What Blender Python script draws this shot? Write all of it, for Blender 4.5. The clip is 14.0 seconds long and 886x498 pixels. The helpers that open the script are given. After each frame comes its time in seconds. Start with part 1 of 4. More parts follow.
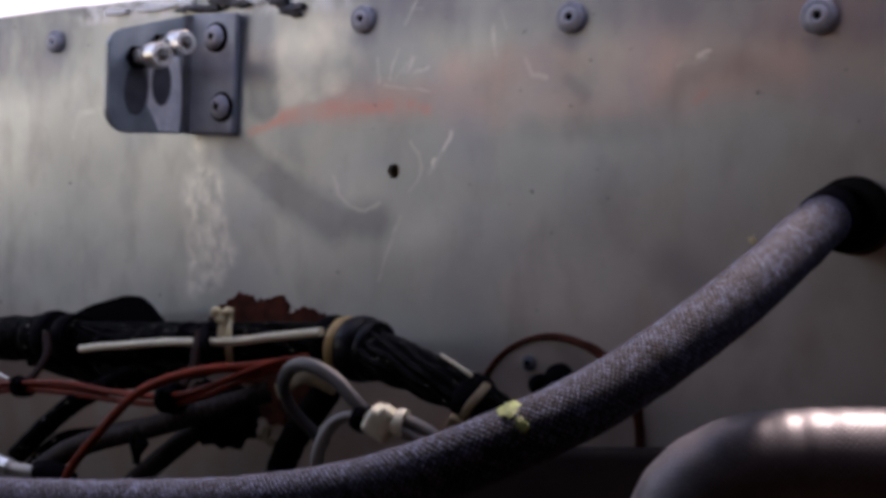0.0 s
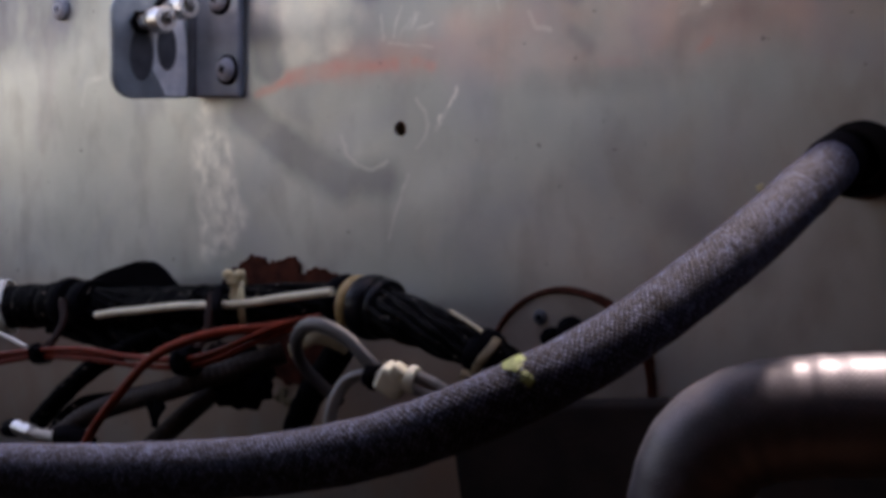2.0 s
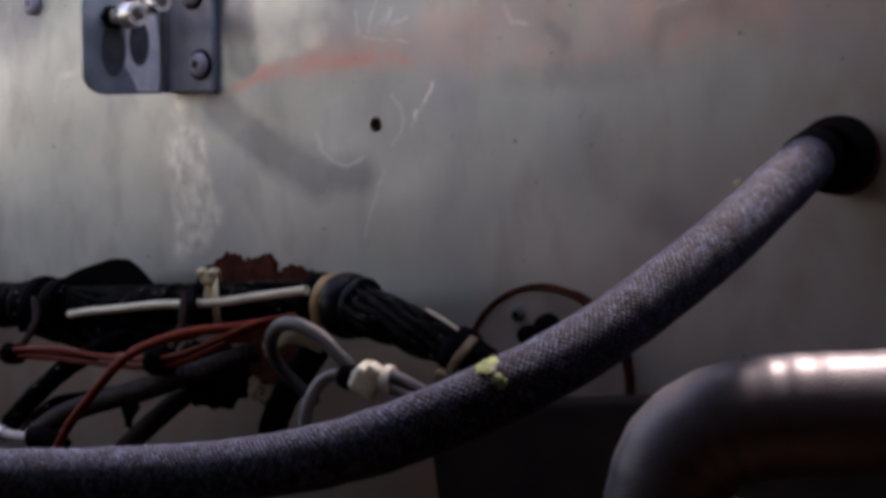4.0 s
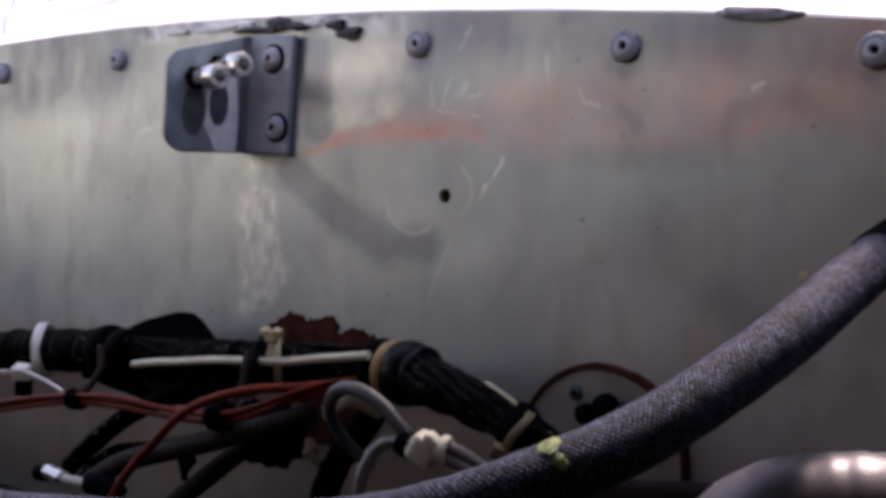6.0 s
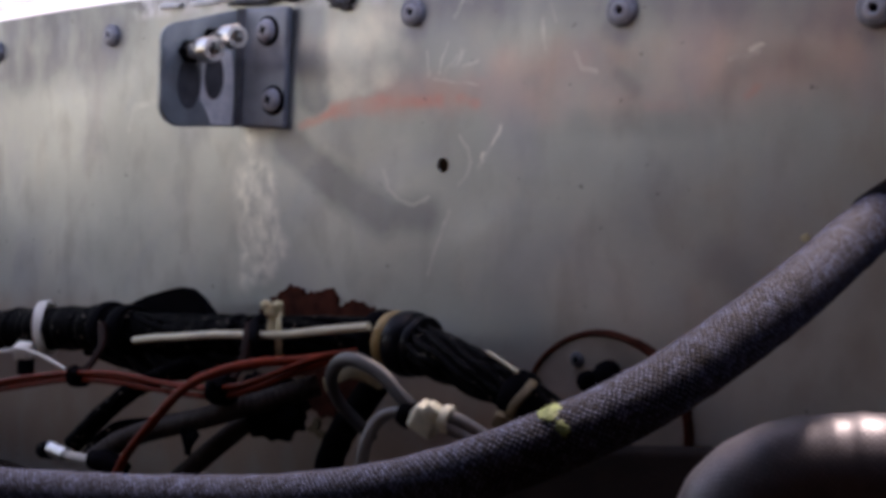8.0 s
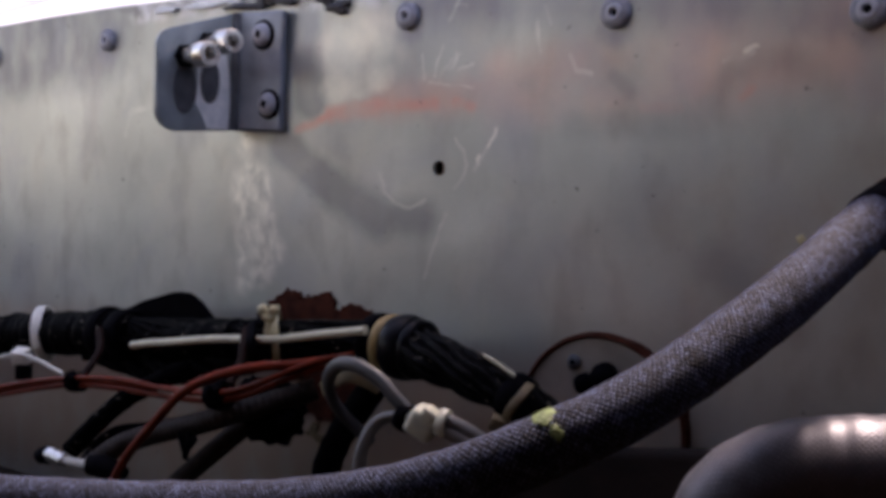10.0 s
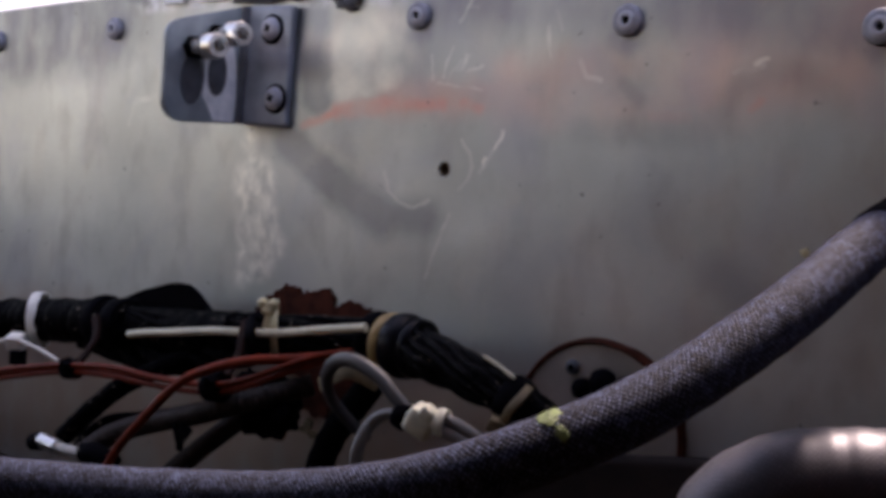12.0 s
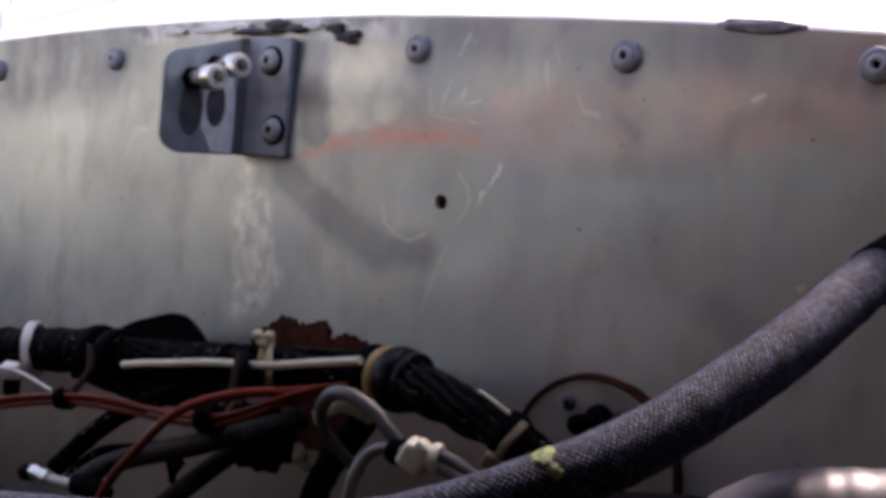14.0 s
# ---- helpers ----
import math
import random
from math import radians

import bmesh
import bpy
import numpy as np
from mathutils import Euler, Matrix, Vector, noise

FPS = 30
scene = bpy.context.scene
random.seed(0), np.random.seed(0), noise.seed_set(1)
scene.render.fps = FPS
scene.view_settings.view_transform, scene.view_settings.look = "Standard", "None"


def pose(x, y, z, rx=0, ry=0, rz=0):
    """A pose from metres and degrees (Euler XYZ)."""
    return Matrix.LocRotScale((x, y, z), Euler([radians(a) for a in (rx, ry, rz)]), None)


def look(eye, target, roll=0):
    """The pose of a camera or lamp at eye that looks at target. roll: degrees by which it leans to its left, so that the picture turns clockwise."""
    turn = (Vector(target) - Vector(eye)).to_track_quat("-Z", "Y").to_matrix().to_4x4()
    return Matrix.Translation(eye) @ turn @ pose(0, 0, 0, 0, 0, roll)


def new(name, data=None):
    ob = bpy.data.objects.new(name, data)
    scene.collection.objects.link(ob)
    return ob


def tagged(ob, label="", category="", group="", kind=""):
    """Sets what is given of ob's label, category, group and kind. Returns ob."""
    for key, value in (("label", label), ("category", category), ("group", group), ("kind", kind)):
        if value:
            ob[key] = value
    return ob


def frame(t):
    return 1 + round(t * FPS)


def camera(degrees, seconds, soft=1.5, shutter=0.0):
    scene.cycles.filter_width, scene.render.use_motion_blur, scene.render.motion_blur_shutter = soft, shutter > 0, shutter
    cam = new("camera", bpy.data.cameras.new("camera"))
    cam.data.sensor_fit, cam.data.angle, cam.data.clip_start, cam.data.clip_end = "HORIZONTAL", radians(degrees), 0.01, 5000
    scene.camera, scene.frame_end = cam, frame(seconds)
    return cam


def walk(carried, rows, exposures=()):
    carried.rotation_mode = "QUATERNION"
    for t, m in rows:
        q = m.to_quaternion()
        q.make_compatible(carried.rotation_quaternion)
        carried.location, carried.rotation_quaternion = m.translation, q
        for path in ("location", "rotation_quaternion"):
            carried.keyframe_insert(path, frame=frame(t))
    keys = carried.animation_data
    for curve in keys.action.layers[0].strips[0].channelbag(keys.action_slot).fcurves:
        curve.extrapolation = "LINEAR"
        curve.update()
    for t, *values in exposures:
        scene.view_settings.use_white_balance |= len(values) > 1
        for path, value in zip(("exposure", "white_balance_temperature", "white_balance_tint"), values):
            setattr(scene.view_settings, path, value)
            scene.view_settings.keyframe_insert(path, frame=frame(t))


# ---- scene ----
cam = camera(42.0, 14.0, soft=4.3, shutter=0.8)
PATH = [
    (0, (0.392, -0.291, -0.044), (-0.734, 1.357, -0.174), 2.9),
    (0.5, (0.394, -0.291, -0.042), (-0.753, 1.341, -0.185), 2.1),
    (1, (0.393, -0.29, -0.043), (-0.732, 1.354, -0.22), 2.1),
    (1.5, (0.396, -0.289, -0.042), (-0.735, 1.349, -0.241), 0.4),
    (2, (0.395, -0.289, -0.044), (-0.755, 1.334, -0.249), 1.2),
    (2.2, (0.396, -0.287, -0.045), (-0.746, 1.335, -0.301), 0.1),
    (4.3, (0.394, -0.284, -0.041), (-0.731, 1.358, -0.238), 1.2),
    (4.5, (0.392, -0.277, -0.039), (-0.766, 1.35, -0.158), 1.8),
    (4.6, (0.394, -0.281, -0.039), (-0.769, 1.34, -0.108), 2.1),
    (5, (0.396, -0.289, -0.038), (-0.794, 1.316, -0.129), 2.4),
    (5.5, (0.395, -0.291, -0.039), (-0.81, 1.302, -0.132), 3.7),
    (6, (0.394, -0.29, -0.04), (-0.814, 1.3, -0.154), 4.0),
    (6.5, (0.394, -0.29, -0.04), (-0.821, 1.294, -0.167), 3.7),
    (7, (0.394, -0.289, -0.041), (-0.82, 1.293, -0.192), 3.7),
    (7.5, (0.393, -0.288, -0.041), (-0.814, 1.298, -0.205), 3.6),
    (8, (0.394, -0.288, -0.041), (-0.814, 1.298, -0.202), 2.9),
    (10.5, (0.395, -0.287, -0.04), (-0.812, 1.3, -0.202), 2.4),
    (11, (0.395, -0.287, -0.04), (-0.806, 1.304, -0.21), 2.3),
    (11.5, (0.392, -0.289, -0.041), (-0.821, 1.294, -0.192), 4.2),
    (12, (0.392, -0.29, -0.042), (-0.803, 1.308, -0.191), 4.8),
    (12.5, (0.393, -0.29, -0.042), (-0.792, 1.317, -0.165), 5.0),
    (13, (0.393, -0.29, -0.042), (-0.791, 1.318, -0.162), 5.1),
    (13.5, (0.393, -0.29, -0.042), (-0.797, 1.314, -0.154), 5.1),
    (14, (0.392, -0.289, -0.041), (-0.806, 1.309, -0.138), 5.3),
]
walk(cam, [(t, look(eye, target, roll)) for t, eye, target, roll in PATH],
     exposures=[(0.0, 1.75, 8200, 33), (14.0, 1.75, 8200, 33)])

# ---- world and light: bright overcast daylight falling in from above ----
world = bpy.data.worlds.new("daylight")
scene.world = world
world.use_nodes = True
wn = world.node_tree.nodes
sky = wn.new("ShaderNodeTexSky")
sky.sky_type, sky.sun_disc = "NISHITA", False
SUN_FROM = Vector((-0.10, 0.49, 0.86)).normalized()
sky.sun_elevation = math.asin(SUN_FROM.z)
sky.sun_rotation = math.atan2(SUN_FROM.x, SUN_FROM.y)
world.node_tree.links.new(sky.outputs[0], wn["Background"].inputs[0])
wn["Background"].inputs[1].default_value = 0.15
sun = new("sun", bpy.data.lights.new("sun", "SUN"))
sun.data.energy, sun.data.angle, sun.data.color = 2.6, radians(14), (0.97, 0.98, 1.0)
sun.matrix_world = look(SUN_FROM * 3, (0, 0, 0))


# ---- materials ----
def material(name, color, rough=0.5, metal=0.0, vary=0.25, scale=80.0, bump=0.15, bump_scale=600.0, spec=0.5, dark=None):
    """A plain surface with colour variation at two scales and fine relief."""
    m = bpy.data.materials.new(name)
    m.use_nodes = True
    nt = m.node_tree
    b = nt.nodes["Principled BSDF"]
    b.inputs["Roughness"].default_value, b.inputs["Metallic"].default_value = rough, metal
    b.inputs["Specular IOR Level"].default_value = spec
    co = nt.nodes.new("ShaderNodeTexCoord").outputs["Object"]
    n1, n2 = nt.nodes.new("ShaderNodeTexNoise"), nt.nodes.new("ShaderNodeTexNoise")
    n1.inputs["Scale"].default_value, n1.inputs["Detail"].default_value = scale, 6
    n2.inputs["Scale"].default_value, n2.inputs["Detail"].default_value = bump_scale, 3
    mix = nt.nodes.new("ShaderNodeMix")
    mix.data_type = "RGBA"
    low = dark or [c * (1 - vary) for c in color]
    mix.inputs["A"].default_value = (*low, 1)
    mix.inputs["B"].default_value = (*[min(1, c * (1 + vary)) for c in color], 1)
    ramp = nt.nodes.new("ShaderNodeMapRange")
    ramp.inputs["From Min"].default_value, ramp.inputs["From Max"].default_value = 0.32, 0.68
    bp = nt.nodes.new("ShaderNodeBump")
    bp.inputs["Strength"].default_value, bp.inputs["Distance"].default_value = bump, 0.0006
    rr = nt.nodes.new("ShaderNodeMapRange")
    rr.inputs["To Min"].default_value, rr.inputs["To Max"].default_value = max(0.05, rough - 0.12), min(1, rough + 0.15)
    for a, z in ((co, n1.inputs["Vector"]), (co, n2.inputs["Vector"]), (n1.outputs["Fac"], ramp.inputs["Value"]),
                 (ramp.outputs["Result"], mix.inputs["Factor"]), (mix.outputs["Result"], b.inputs["Base Color"]),
                 (n2.outputs["Fac"], bp.inputs["Height"]), (bp.outputs["Normal"], b.inputs["Normal"]),
                 (n1.outputs["Fac"], rr.inputs["Value"]), (rr.outputs["Result"], b.inputs["Roughness"])):
        nt.links.new(a, z)
    return m


def segment_group():
    """1 inside a round-ended stroke from A to B, falling to 0 over Soft; the larger of it and Before. Strokes wait for one another."""
    g = bpy.data.node_groups.new("stroke", "ShaderNodeTree")
    for nm, kind in (("Vector", "NodeSocketVector"), ("A", "NodeSocketVector"), ("B", "NodeSocketVector"),
                     ("Width", "NodeSocketFloat"), ("Soft", "NodeSocketFloat"), ("Before", "NodeSocketFloat")):
        g.interface.new_socket(nm, in_out="INPUT", socket_type=kind)
    g.interface.new_socket("Mask", in_out="OUTPUT", socket_type="NodeSocketFloat")
    gi, go = g.nodes.new("NodeGroupInput"), g.nodes.new("NodeGroupOutput")

    def vm(op, a, b=None, out="Vector"):
        n = g.nodes.new("ShaderNodeVectorMath")
        n.operation = op
        g.links.new(a, n.inputs[0])
        if b is not None:
            g.links.new(b, n.inputs["Scale"] if op == "SCALE" else n.inputs[1])
        return n.outputs[out]

    def ma(op, a, b, clamp=False):
        n = g.nodes.new("ShaderNodeMath")
        n.operation, n.use_clamp = op, clamp
        g.links.new(a, n.inputs[0])
        g.links.new(b, n.inputs[1])
        return n.outputs[0]

    wait = g.nodes.new("ShaderNodeMath")
    wait.operation = "MULTIPLY_ADD"
    g.links.new(gi.outputs["Before"], wait.inputs[0])
    wait.inputs[1].default_value, wait.inputs[2].default_value = 1e-8, 1.0
    pa = vm("SUBTRACT", vm("SCALE", gi.outputs["Vector"], wait.outputs[0]), gi.outputs["A"])
    ba = vm("SUBTRACT", gi.outputs["B"], gi.outputs["A"])
    h = ma("DIVIDE", vm("DOT_PRODUCT", pa, ba, "Value"), vm("DOT_PRODUCT", ba, ba, "Value"), True)
    d = vm("LENGTH", vm("SUBTRACT", pa, vm("SCALE", ba, h)), None, "Value")
    r = g.nodes.new("ShaderNodeMapRange")
    r.interpolation_type = "SMOOTHSTEP"
    g.links.new(d, r.inputs["Value"])
    g.links.new(ma("ADD", gi.outputs["Width"], gi.outputs["Soft"]), r.inputs["From Min"])
    g.links.new(gi.outputs["Width"], r.inputs["From Max"])
    g.links.new(ma("MAXIMUM", r.outputs["Result"], gi.outputs["Before"]), go.inputs["Mask"])
    return g


STROKE = segment_group()


def firewall_material():
    """Dull, scuffed bare aluminium sheet with old red sealant smears, scratches and grey bands."""
    m = bpy.data.materials.new("scuffed_aluminium")
    m.use_nodes = True
    nt = m.node_tree
    b = nt.nodes["Principled BSDF"]
    link = nt.links.new
    co = nt.nodes.new("ShaderNodeTexCoord").outputs["Object"]

    def noise_at(scale, detail=5.0, stretch=(1, 1, 1), distortion=0.0):
        mp = nt.nodes.new("ShaderNodeMapping")
        mp.inputs["Scale"].default_value = stretch
        n = nt.nodes.new("ShaderNodeTexNoise")
        n.inputs["Scale"].default_value, n.inputs["Detail"].default_value = scale, detail
        n.inputs["Distortion"].default_value = distortion
        link(co, mp.inputs["Vector"])
        link(mp.outputs["Vector"], n.inputs["Vector"])
        return n

    def ranged(sock, a, z, lo=0.0, hi=1.0):
        r = nt.nodes.new("ShaderNodeMapRange")
        for key, v in (("From Min", a), ("From Max", z), ("To Min", lo), ("To Max", hi)):
            r.inputs[key].default_value = v
        link(sock, r.inputs["Value"])
        return r.outputs["Result"]

    def times(a, c):
        n = nt.nodes.new("ShaderNodeMath")
        n.operation, n.use_clamp = "MULTIPLY", True
        link(a, n.inputs[0])
        if isinstance(c, float):
            n.inputs[1].default_value = c
        else:
            link(c, n.inputs[1])
        return n.outputs[0]

    def blend(base, color, fac):
        n = nt.nodes.new("ShaderNodeMix")
        n.data_type = "RGBA"
        link(fac, n.inputs["Factor"])
        link(base, n.inputs["A"])
        n.inputs["B"].default_value = (*color, 1)
        return n.outputs["Result"]

    def biggest(a, c):
        n = nt.nodes.new("ShaderNodeMath")
        n.operation = "MAXIMUM"
        link(a, n.inputs[0])
        link(c, n.inputs[1])
        return n.outputs[0]

    # the strokes wander a little
    wob = noise_at(160, 3)
    sub = nt.nodes.new("ShaderNodeVectorMath")
    sub.operation = "MULTIPLY_ADD"
    sub.inputs[1].default_value, sub.inputs[2].default_value = (0.0030, 0.0, 0.0030), (-0.0015, 0.0, -0.0015)
    link(wob.outputs["Color"], sub.inputs[0])
    add = nt.nodes.new("ShaderNodeVectorMath")
    link(co, add.inputs[0])
    link(sub.outputs[0], add.inputs[1])
    warped = add.outputs[0]
    flat = nt.nodes.new("ShaderNodeVectorMath")
    flat.operation = "MULTIPLY"
    flat.inputs[1].default_value = (1, 0, 1)
    link(warped, flat.inputs[0])

    def stroke(before, a, c, width, soft):
        n = nt.nodes.new("ShaderNodeGroup")
        n.node_tree = STROKE
        link(flat.outputs[0], n.inputs["Vector"])
        n.inputs["A"].default_value, n.inputs["B"].default_value = (a[0], 0, a[1]), (c[0], 0, c[1])
        n.inputs["Width"].default_value, n.inputs["Soft"].default_value = width, soft
        if before is not None:
            link(before, n.inputs["Before"])
        return n.outputs[0]

    def strokes(items):
        out = None
        for it in items:
            out = stroke(out, *it)
        return out

    big, mid, fine = noise_at(14, 5), noise_at(70, 6, (1, 1, 0.55)), noise_at(420, 4)
    streak = noise_at(26, 6, (6, 1, 0.8))
    ramp = nt.nodes.new("ShaderNodeMix")
    ramp.data_type = "RGBA"
    ramp.inputs["A"].default_value, ramp.inputs["B"].default_value = (0.36, 0.380, 0.338, 1), (0.555, 0.588, 0.535, 1)
    link(ranged(big.outputs["Fac"], 0.3, 0.7), ramp.inputs["Factor"])
    col = ramp.outputs["Result"]
    col = blend(col, (0.28, 0.265, 0.24), times(ranged(mid.outputs["Fac"], 0.50, 0.78), 0.7))
    col = blend(col, (0.72, 0.73, 0.74), times(ranged(streak.outputs["Fac"], 0.54, 0.80), 0.08))
    # pinkish haze of rubbed-off sealant over the upper part
    haze = strokes([((0.243, -0.0240), (0.254, -0.0242), 0.0006, 0.0030), ((0.150, -0.0235), (0.196, -0.0200), 0.001, 0.009), ((0.196, -0.0190), (0.259, -0.0140), 0.003, 0.014), ((0.262, -0.010), (0.300, 0.000), 0.008, 0.016), ((0.300, -0.004), (0.345, -0.006), 0.008, 0.018)])
    col = blend(col, (0.64, 0.37, 0.31), times(times(haze, ranged(noise_at(38, 5).outputs["Fac"], 0.22, 0.62)), 0.58))
    # dark grey band that runs down from the bracket, and round mark further along
    grey_band = strokes([((0.104, -0.039), (0.129, -0.053), 0.0040, 0.0050), ((0.129, -0.053), (0.150, -0.0615), 0.0030, 0.0080), ((0.150, -0.0615), (0.168, -0.0600), 0.001, 0.009),
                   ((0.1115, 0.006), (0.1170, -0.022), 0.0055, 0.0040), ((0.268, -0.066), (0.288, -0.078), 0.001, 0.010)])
    col = blend(col, (0.17, 0.18, 0.19), times(grey_band, 0.62))
    arc = [(0.2795 + 0.0165 * math.cos(radians(q)), -0.0255 + 0.0140 * math.sin(radians(q))) for q in range(25, 185, 26)]
    ring = strokes([(p, q, 0.0006, 0.0058) for p, q in zip(arc, arc[1:])] + [((0.2334, -0.0155), (0.2391, -0.0200), 0.0003, 0.0030), ((0.2215, -0.030), (0.2600, -0.0285), 0.001, 0.006)])
    col = blend(col, (0.17, 0.165, 0.16), times(times(ring, ranged(mid.outputs["Fac"], 0.1, 0.6)), 0.30))
    # darker bluish-grey band below the edge beside the first rivets
    edge_band = strokes([((-0.16, -0.010), (-0.004, 0.002), 0.010, 0.018), ((0.010, 0.012), (0.14, 0.014), 0.0005, 0.0045)])
    col = blend(col, (0.15, 0.155, 0.175), times(times(edge_band, ranged(mid.outputs["Fac"], 0.15, 0.60)), 0.75))
    # old flaked primer along the edge, blotchy tarnish all over
    flaked = strokes([((0.020, 0.0105), (0.070, 0.0125), 0.002, 0.004), ((0.105, 0.011), (0.150, 0.010), 0.001, 0.004)])
    col = blend(col, (0.70, 0.71, 0.74), times(times(flaked, ranged(noise_at(130, 8).outputs["Fac"], 0.40, 0.58)), 0.75))
    col = blend(col, (0.33, 0.35, 0.40), times(ranged(noise_at(32, 7, distortion=0.7).outputs["Fac"], 0.50, 0.72), 0.38))
    col = blend(col, (0.62, 0.57, 0.47), times(ranged(noise_at(45, 7, (1, 1, 0.7), 0.5).outputs["Fac"], 0.54, 0.74), 0.26))
    # the bay's brown reflection painted low on the sheet, towards the hose
    bay_reflection = strokes([((0.235, -0.150), (0.330, -0.085), 0.040, 0.050), ((0.330, -0.085), (0.400, -0.020), 0.025, 0.055)])
    col = blend(col, (0.42, 0.31, 0.235), times(times(bay_reflection, ranged(mid.outputs["Fac"], 0.05, 0.60)), 0.46))
    # the same brown reflection painted in below the loom
    loom_reflection = strokes([((-0.060, -0.150), (0.150, -0.138), 0.024, 0.022), ((0.150, -0.140), (0.235, -0.150), 0.020, 0.030)])
    col = blend(col, (0.47, 0.315, 0.215), times(times(loom_reflection, ranged(mid.outputs["Fac"], 0.05, 0.50)), 0.76))
    # red sealant streak under the bracket
    red = strokes([((0.1110, -0.0335), (0.1262, -0.0282), 0.0002, 0.0026), ((0.1262, -0.0278), (0.1461, -0.0252), 0.0010, 0.0038), ((0.1461, -0.0248), (0.1700, -0.0240), 0.0002, 0.0036),
                   ((0.1784, -0.0234), (0.1850, -0.0246), 0.0004, 0.0022), ((0.2715, -0.0215), (0.2740, -0.0190), 0.0001, 0.0020)])
    col = blend(col, (0.72, 0.32, 0.25), times(times(red, ranged(noise_at(85, 7, (0.8, 1, 1), distortion=0.6).outputs["Fac"], 0.20, 0.66)), 0.74))
    # pale scuffs and scratches, one with its glint painted in beside the hole
    pale = strokes([((0.1675, -0.0172), (0.176, -0.0176), 0.0002, 0.0006), ((0.176, -0.0176), (0.185, -0.0192), 0.0001, 0.0006),
                                        ((0.1868, -0.0440), (0.1943, -0.0310), 0.0001, 0.0013), ((0.1760, -0.0580), (0.1690, -0.0785), 0.0001, 0.0011),
                    ((0.0150, -0.0375), (0.0180, -0.0285), 0.0003, 0.0010), ((0.0180, -0.0285), (0.0305, -0.0258), 0.0004, 0.0014),
                    ((0.1700, -0.0150), (0.1725, -0.0060), 0.0001, 0.0008), ((0.1755, -0.0130), (0.1800, -0.0080), 0.0001, 0.0007),
                    ((0.1745, 0.0020), (0.1790, 0.0090), 0.0001, 0.0007), ((0.1785, -0.0135), (0.1850, -0.0115), 0.0001, 0.0006),
                    ((0.2085, -0.0080), (0.2070, 0.0000), 0.0001, 0.0009), ((0.2660, -0.0120), (0.2735, -0.0102), 0.0001, 0.0009)])
    # scratched arcs round the small hole, scribbles beside it
    hoop = [(0.1600 + 0.0112 * math.cos(radians(q)), -0.0460 + 0.0112 * math.sin(radians(q))) for q in range(185, 345, 32)]
    near_hoop = [(0.1735 + 0.0100 * math.cos(radians(q)), -0.0425 + 0.0090 * math.sin(radians(q))) for q in range(-55, 60, 28)]
    faint = strokes([(p, q, 0.0001, 0.0010) for p, q in zip(hoop, hoop[1:])] + [(p, q, 0.0001, 0.0009) for p, q in zip(near_hoop, near_hoop[1:])])
    faint = biggest(faint, strokes([((0.1809, 0.0065), (0.1771, 0.0065), 0.0001, 0.0008), ((0.1646, -0.0084), (0.1655, -0.0164), 0.0001, 0.0008), ((0.1718, -0.0162), (0.1763, -0.0100), 0.0001, 0.0008),
                                    ((0.1787, -0.0082), (0.1766, -0.0126), 0.0001, 0.0008), ((0.2096, 0.0045), (0.2117, -0.0004), 0.0001, 0.0008), ((0.2187, -0.0093), (0.2212, -0.0141), 0.0001, 0.0011),
                                    ((0.2212, -0.0141), (0.2259, -0.0148), 0.0001, 0.0011), ((0.1874, -0.0412), (0.1878, -0.0420), 0.0003, 0.0006)]))
    col = blend(col, (0.84, 0.82, 0.74), times(times(faint, ranged(mid.outputs["Fac"], 0.25, 0.60)), 0.36))
    # yellowish rubbed patch beside the bracket, bluish tarnish under the top edge and round the rivets
    rubbed = strokes([((0.1270, -0.0190), (0.1480, -0.0140), 0.0035, 0.0045), ((0.130, -0.008), (0.146, -0.003), 0.005, 0.010)])
    col = blend(col, (0.86, 0.81, 0.68), times(times(rubbed, ranged(noise_at(60, 5).outputs["Fac"], 0.28, 0.62)), 0.62))
    tarnish = strokes([((0.150, 0.008), (0.235, 0.007), 0.002, 0.011), ((0.235, 0.006), (0.345, -0.002), 0.002, 0.012)] + [((x, z), (x, z - 0.002), 0.004, 0.006) for x, z in ((0.004, 0.0), (0.1585, 0.0037), (0.2335, 0.0017), (0.3030, -0.0003))])
    col = blend(col, (0.20, 0.21, 0.265), times(times(tarnish, ranged(mid.outputs["Fac"], 0.10, 0.62)), 0.62))
    scuff = strokes([((0.0885, -0.0550), (0.0925, -0.0790), 0.0075, 0.0060), ((0.0985, -0.0700), (0.1030, -0.0760), 0.0015, 0.0050), ((0.0850, -0.0400), (0.0890, -0.0540), 0.0005, 0.0060),
                     ((0.0960, -0.0800), (0.0850, -0.0900), 0.0005, 0.0060)])
    # small bright highlights painted into the colour
    glints = strokes([((0.1876, -0.0408), (0.1884, -0.0396), 0.0003, 0.0007), ((0.1915, -0.0365), (0.1941, -0.0315), 0.0001, 0.0008), ((0.2716, -0.0096), (0.2746, -0.0086), 0.0002, 0.0008)])
    col = blend(col, (0.96, 0.92, 0.80), times(glints, 0.5))
    col = blend(col, (0.86, 0.85, 0.78), times(times(pale, ranged(noise_at(150, 5).outputs["Fac"], 0.32, 0.66)), 0.38))
    col = blend(col, (0.96, 0.93, 0.82), times(times(scuff, ranged(noise_at(210, 10, (1, 1, 0.8), 0.4).outputs["Fac"], 0.30, 0.68)), 0.66))
    # small dark specks
    specks = ranged(noise_at(240, 2).outputs["Fac"], 0.70, 0.76)
    col = blend(col, (0.12, 0.11, 0.10), times(specks, 0.7))
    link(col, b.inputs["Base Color"])
